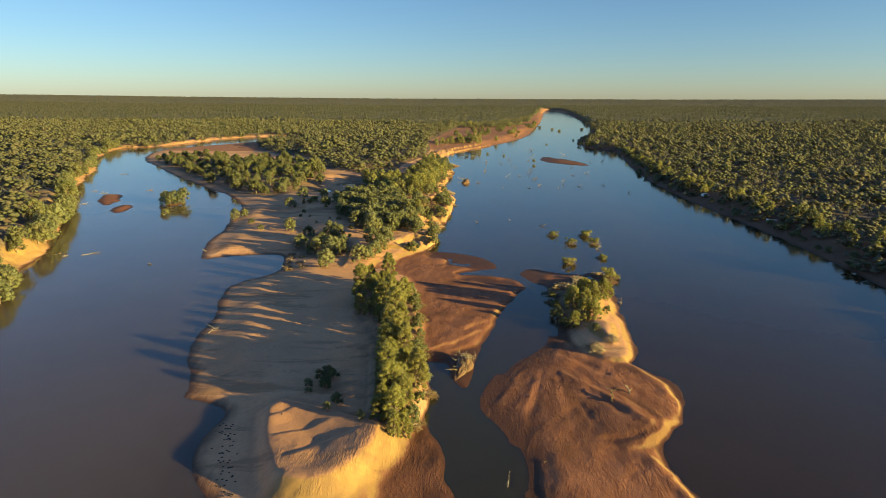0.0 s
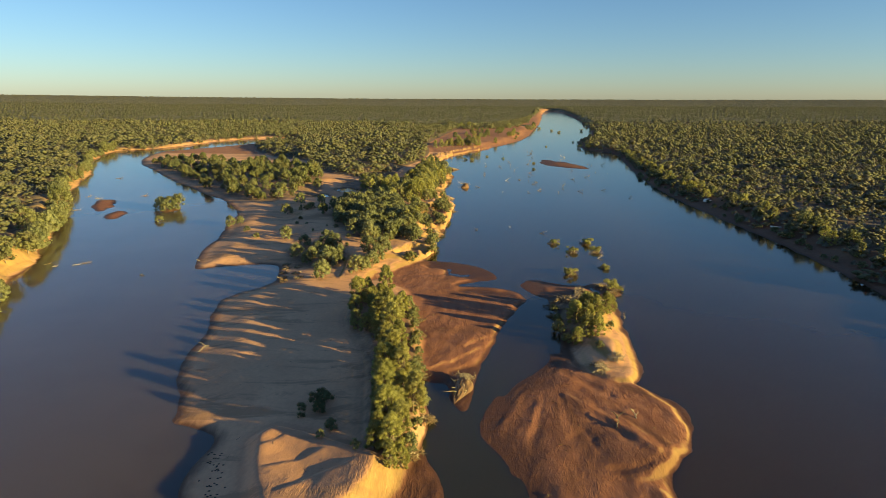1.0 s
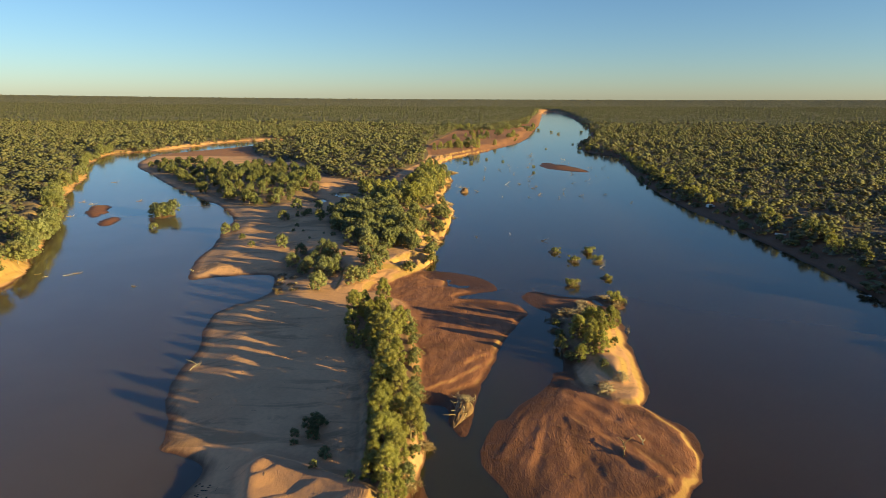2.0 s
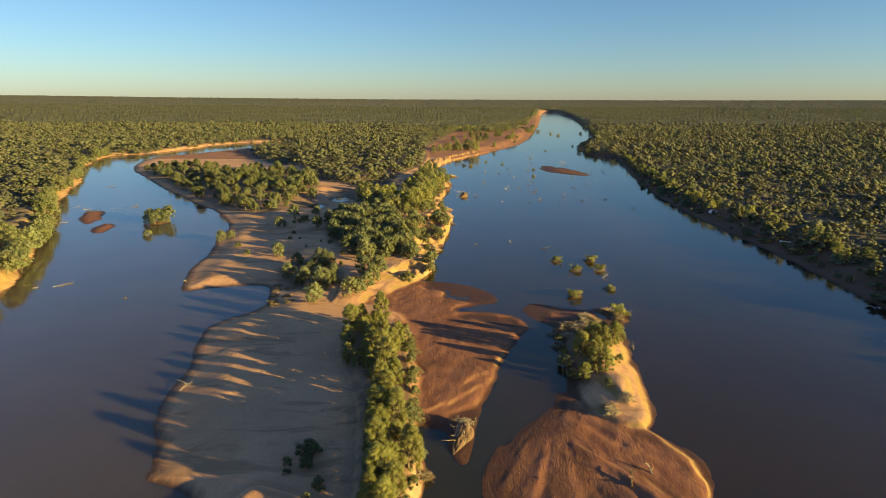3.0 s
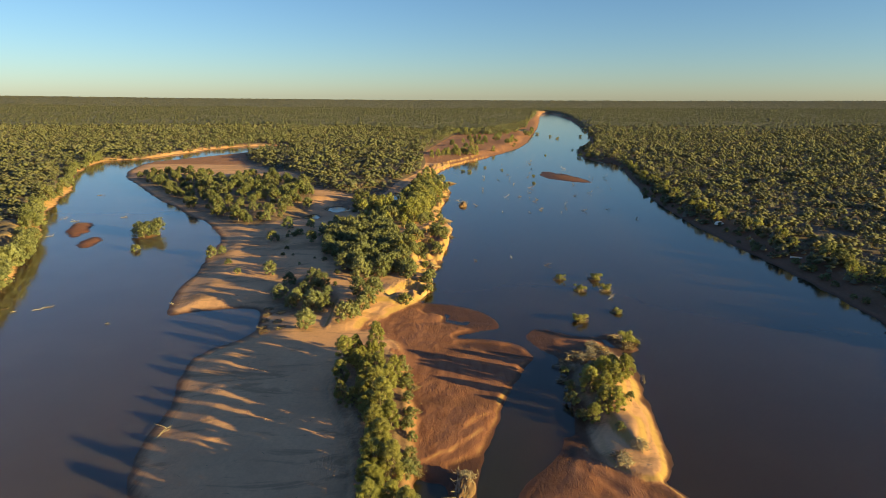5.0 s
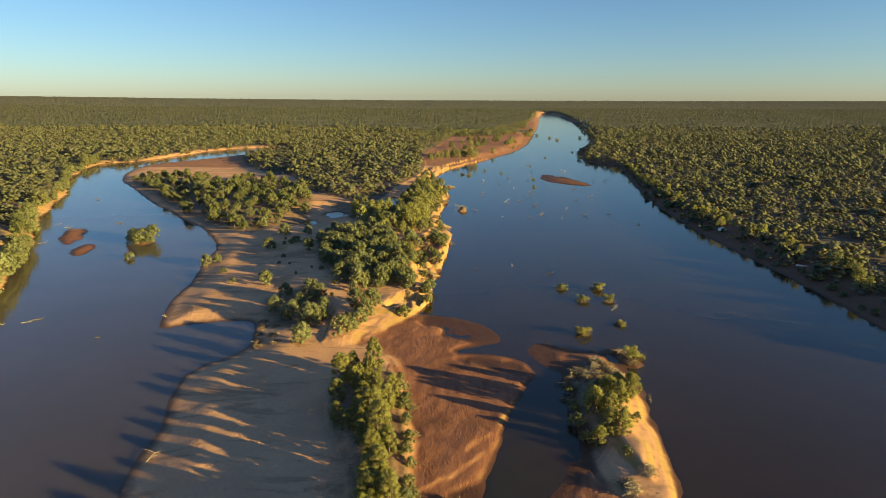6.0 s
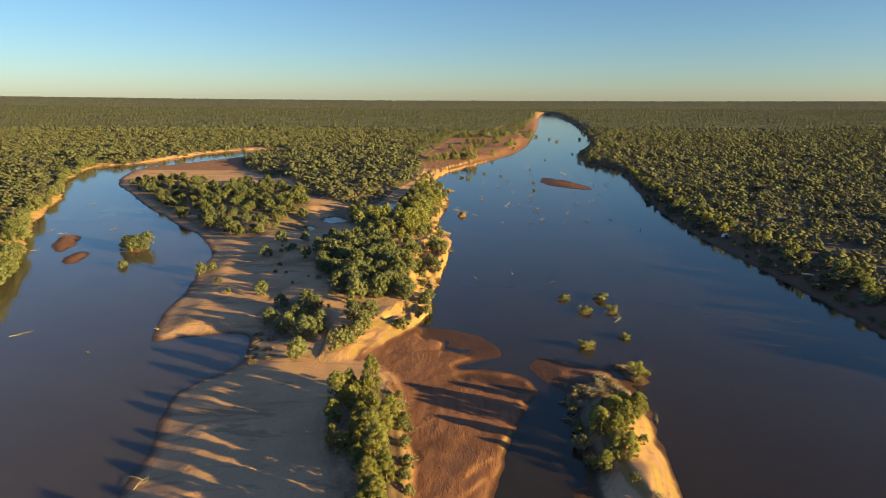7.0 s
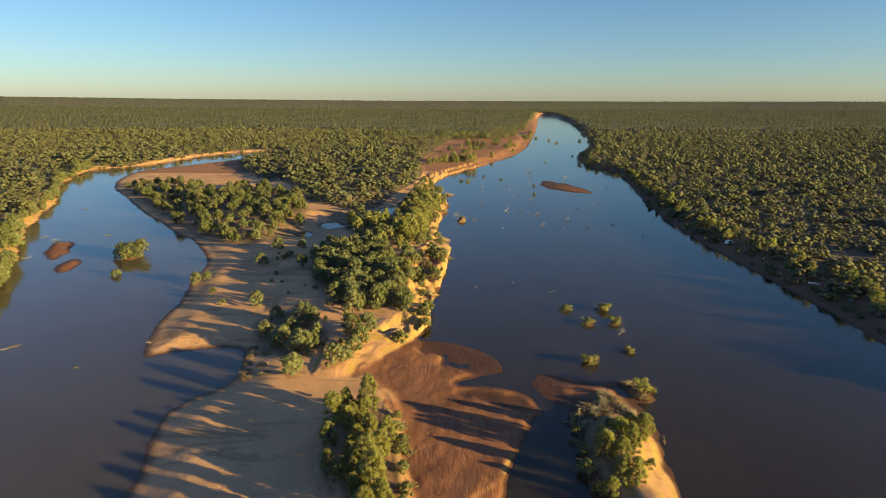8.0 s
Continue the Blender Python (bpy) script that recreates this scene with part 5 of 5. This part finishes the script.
for k, y in enumerate(np.arange(205, 420, 6.5)):
    x = np.interp(y, [199, 208, 218, 229, 235, 248, 271, 290, 307, 315, 340, 370, 405, 438], [-6, -4, -5, -4, -2, -1, 1, 3, 3, -3, -4, 0, 5, 1]) - rng.uniform(0.5, 7)
    if rng.random() < 0.7:
        plant("shrub", x, y + rng.uniform(-2, 2), rng.uniform(0.5, 1.3), "olive shrub clinging to the sand cliff", "shrub", "shrubs on the cliff")
    elif y > 280:
        brush_pile("brush_pile", "dry flood brush draped on the cliff", x + 1.5, y, 0.9, 2.0, 60, 150 + k, group="brush on the cliff")

# ---- trees crowding the cliff's top ----
rng = np.random.default_rng(71)
for x, y in scatter(rounded([(-17, 284), (-6, 286), (-3, 300), (-8, 316), (-9, 340), (-5, 370), (0, 405), (-4, 436), (-12, 430), (-14, 380), (-18, 330)]), 6.0, 72):
    plant("gum" if rng.random() < 0.4 else "river_tree", x, y, rng.uniform(0.65, 1.05), "sunlit tree crowding the top of the sand cliff", group="trees along the cliff")
for x, y in scatter(rounded([(-16, 205), (-9, 208), (-9, 225), (-6.5, 236), (-8, 262), (-5, 284), (-13, 286), (-14, 250), (-15, 225)]), 4.6, 73):
    plant("willow" if rng.random() < 0.5 else "shrub", x, y, rng.uniform(0.55, 1.0), "dusty green bush on the bank above the river", "bush", "bushes above the cliff")
for x, y, k in [ (-13.6, 123.5, 0.6), (-11.6, 111, 0.6), (-11.4, 103, 0.6), (-10.8, 97, 0.6), (-7.4, 91.5, 0.7),]:
    plant("paperbark", x, y, k, "low leafy tree in the ridge's line", group="trees on the sand ridge")
spots = [(rng.uniform(15, 118), rng.uniform(300, 620)) for _ in range(60)]
for k, (x, y) in enumerate([p for p in spots if float(ground_at(*p)) < -0.6][:34]):
    driftwood("snag", "small dark snag breaking the far water", x, y, -0.1, 53 * k % 360, rng.uniform(1.6, 3.6), 0.16, 4, 300 + k, BRUSH, 15, "snag", "snags in the river")

# ---- shrubs hanging over the ridge's river side ----
for k, (x, y) in enumerate([(-8, 150), (-7.6, 144), (-6.8, 138), (-5.8, 131), (-4.8, 125), (-4.4, 118), (-4.4, 112), (-4.9, 106), (-3.4, 101), (-3.1, 96), (-3.4, 90), (-4.4, 84), (-6.2, 141), (-5.2, 121), (-4.0, 109)]):
    plant("willow" if k % 2 else "shrub", x - 0.4, y, (0.42 if k % 2 else 0.75) + 0.07 * (k * 7 % 5), "yellow-green shrub hanging over the red sand", "shrub", "shrubs beside the sand ridge")
    if k % 3 == 0:
        brush_pile("brush_pile", "dry brush caught below the ridge", x + 0.9, y - 2.4, 0.6, 1.3, 60, 400 + k, group="brush below the ridge")

for k in range(46):
    y = 83 + k * 1.5
    x = np.interp(y, [82, 95, 110, 122, 136, 150], [-8.6, -9.6, -10.4, -11.8, -15.5, -17]) + rng.uniform(-1.8, 1.8)
    plant("paperbark", x, y, rng.uniform(0.38, 0.6), "low green growth between the trees of the ridge", "bush", "low growth along the ridge")

# ---- bleached flood brush over the island's upstream end ----
for k, (x, y) in enumerate([(32.4, 155.9), (33.7, 154.1), (38, 161.5), (39.5, 158.6), (40.2, 155), (40.7, 152.4), (29.8, 152.3), (30.5, 149), (36.5, 157), (42, 149.5), (31, 111.8), (35, 116)]):
    brush_pile("brush_pile", "bleached flood-piled branches on the island", x, y, 1.1, 1.7, 110, 500 + k, DEAD if k % 3 else BRUSH, group="bleached brush on the island")

# ---- growth and stranded roots along the cliff ----
rng = np.random.default_rng(64)
CLIFF = np.array(CENTRE_RIGHT[:18], float)
for k in range(64):
    y = rng.uniform(206, 520)
    x = np.interp(y, CLIFF[:, 1], CLIFF[:, 0]) - rng.uniform(1.5, 9.0)
    if float(ground_at(x, y)) > 0.5:
        plant("shrub" if rng.random() < 0.6 else "willow", x, y, rng.uniform(0.55, 1.15), "dusty yellow-green bush on the broken cliff", "bush", "bushes on the cliff")
for k, (x, y, n) in enumerate([(3.2, 306, 5), (4.6, 291, 5), (5.4, 384, 6), (7.6, 449, 7), (2.6, 420, 5), (0.2, 330, 5), (-1.6, 232, 4)]):
    root_mass("dark flood-torn roots at the foot of the cliff", x - 1.5, y, 20 + 40 * (k % 3), n, n * 0.4, 1.5, 140 + k)

# ---- clumps on the far sand flat ----
rng = np.random.default_rng(81)
for x, y in [(30, 720), (38, 742), (46, 764), (52, 772), (24, 668), (16, 650), (76, 842), (84, 900), (62, 862), (90, 930), (58, 800), (104, 985), (30, 800), (44, 905), (-2, 622), (3, 628), (8, 634), (14, 640), (19, 634), (25, 642), (31, 640), (37, 645), (6, 646), (16, 655), (-8, 612), (22, 985), (28, 996), (34, 1004), (42, 1000), (50, 1008),
             (40, 846), (47, 852), (54, 850), (61, 856), (86, 800), (91, 812), (95, 830), (98, 846), (138, 985), (144, 1000), (150, 1020), (141, 1040), (156, 1060), (160, 1090), (165, 1120), (60, 700), (15, 760)]:
    if float(ground_at(x, y)) > 0.4:
        plant("gum" if rng.random() < 0.6 else "river_tree", x, y, rng.uniform(0.8, 1.45), "low olive tree on the far sand flat", group="trees on the far flat")

# ---- woods that come down to the far river ----
FAR_EDGE = rounded([(20, 960), (70, 960), (118, 1010), (150, 1130), (222, 1545), (312, 2160), (372, 2430), (340, 2190), (255, 1720), (148, 1310), (52, 1106)], 1)
edge_places = scatter(FAR_EDGE, 10.0, 91)
woods("woodland", "olive woodland reaching the far river bank", edge_places, np.random.default_rng(92).uniform(0.6, 1.2, len(edge_places)), MID_WOOD, 93, LEAF_WOOD, 0.9)


def far_grove():
    """The distant single trees, too far off to count, as one mesh."""
    verts, quads4, tris, tints, o = [], [], [], [], 0
    kinds4, kinds3 = [], []
    mats = [BARK, BRUSH, LEAF_GUM, LEAF_BRIGHT, LEAF_GREY]
    for k, (meshes, place) in enumerate(FAR_TREES):
        turn = np.array(place)
        for me in meshes:
            co = np.empty(len(me.vertices) * 3, dtype=np.float32)
            me.vertices.foreach_get("co", co)
            co = co.reshape(-1, 3) @ turn[:3, :3].T + turn[:3, 3]
            loops = np.empty(len(me.loops), dtype=np.int32)
            me.loops.foreach_get("vertex_index", loops)
            sizes = np.empty(len(me.polygons), dtype=np.int32)
            me.polygons.foreach_get("loop_total", sizes)
            cut = int((sizes == 4).sum())
            quads4.append(loops[:cut * 4].reshape(-1, 4) + o)
            tris.append(loops[cut * 4:].reshape(-1, 3) + o)
            kind = mats.index(me.materials[0])
            kinds4.append(np.full(cut, kind))
            kinds3.append(np.full(len(sizes) - cut, kind))
            tints.append(np.full(len(co), k * 0.618 % 1))
            verts.append(co)
            o += len(co)
    me = mesh_of("far_grove", np.concatenate(verts), [np.concatenate(quads4), np.concatenate(tris)], mats, np.concatenate(kinds4 + kinds3), smooth=True)
    me.attributes.new("tint", "FLOAT", "POINT").data.foreach_set("value", np.concatenate(tints).astype(np.float32))
    return tagged(new("far_grove", me), "olive gum trees and bushes on distant sand and banks", "woodland", kind="stuff")


far_grove()
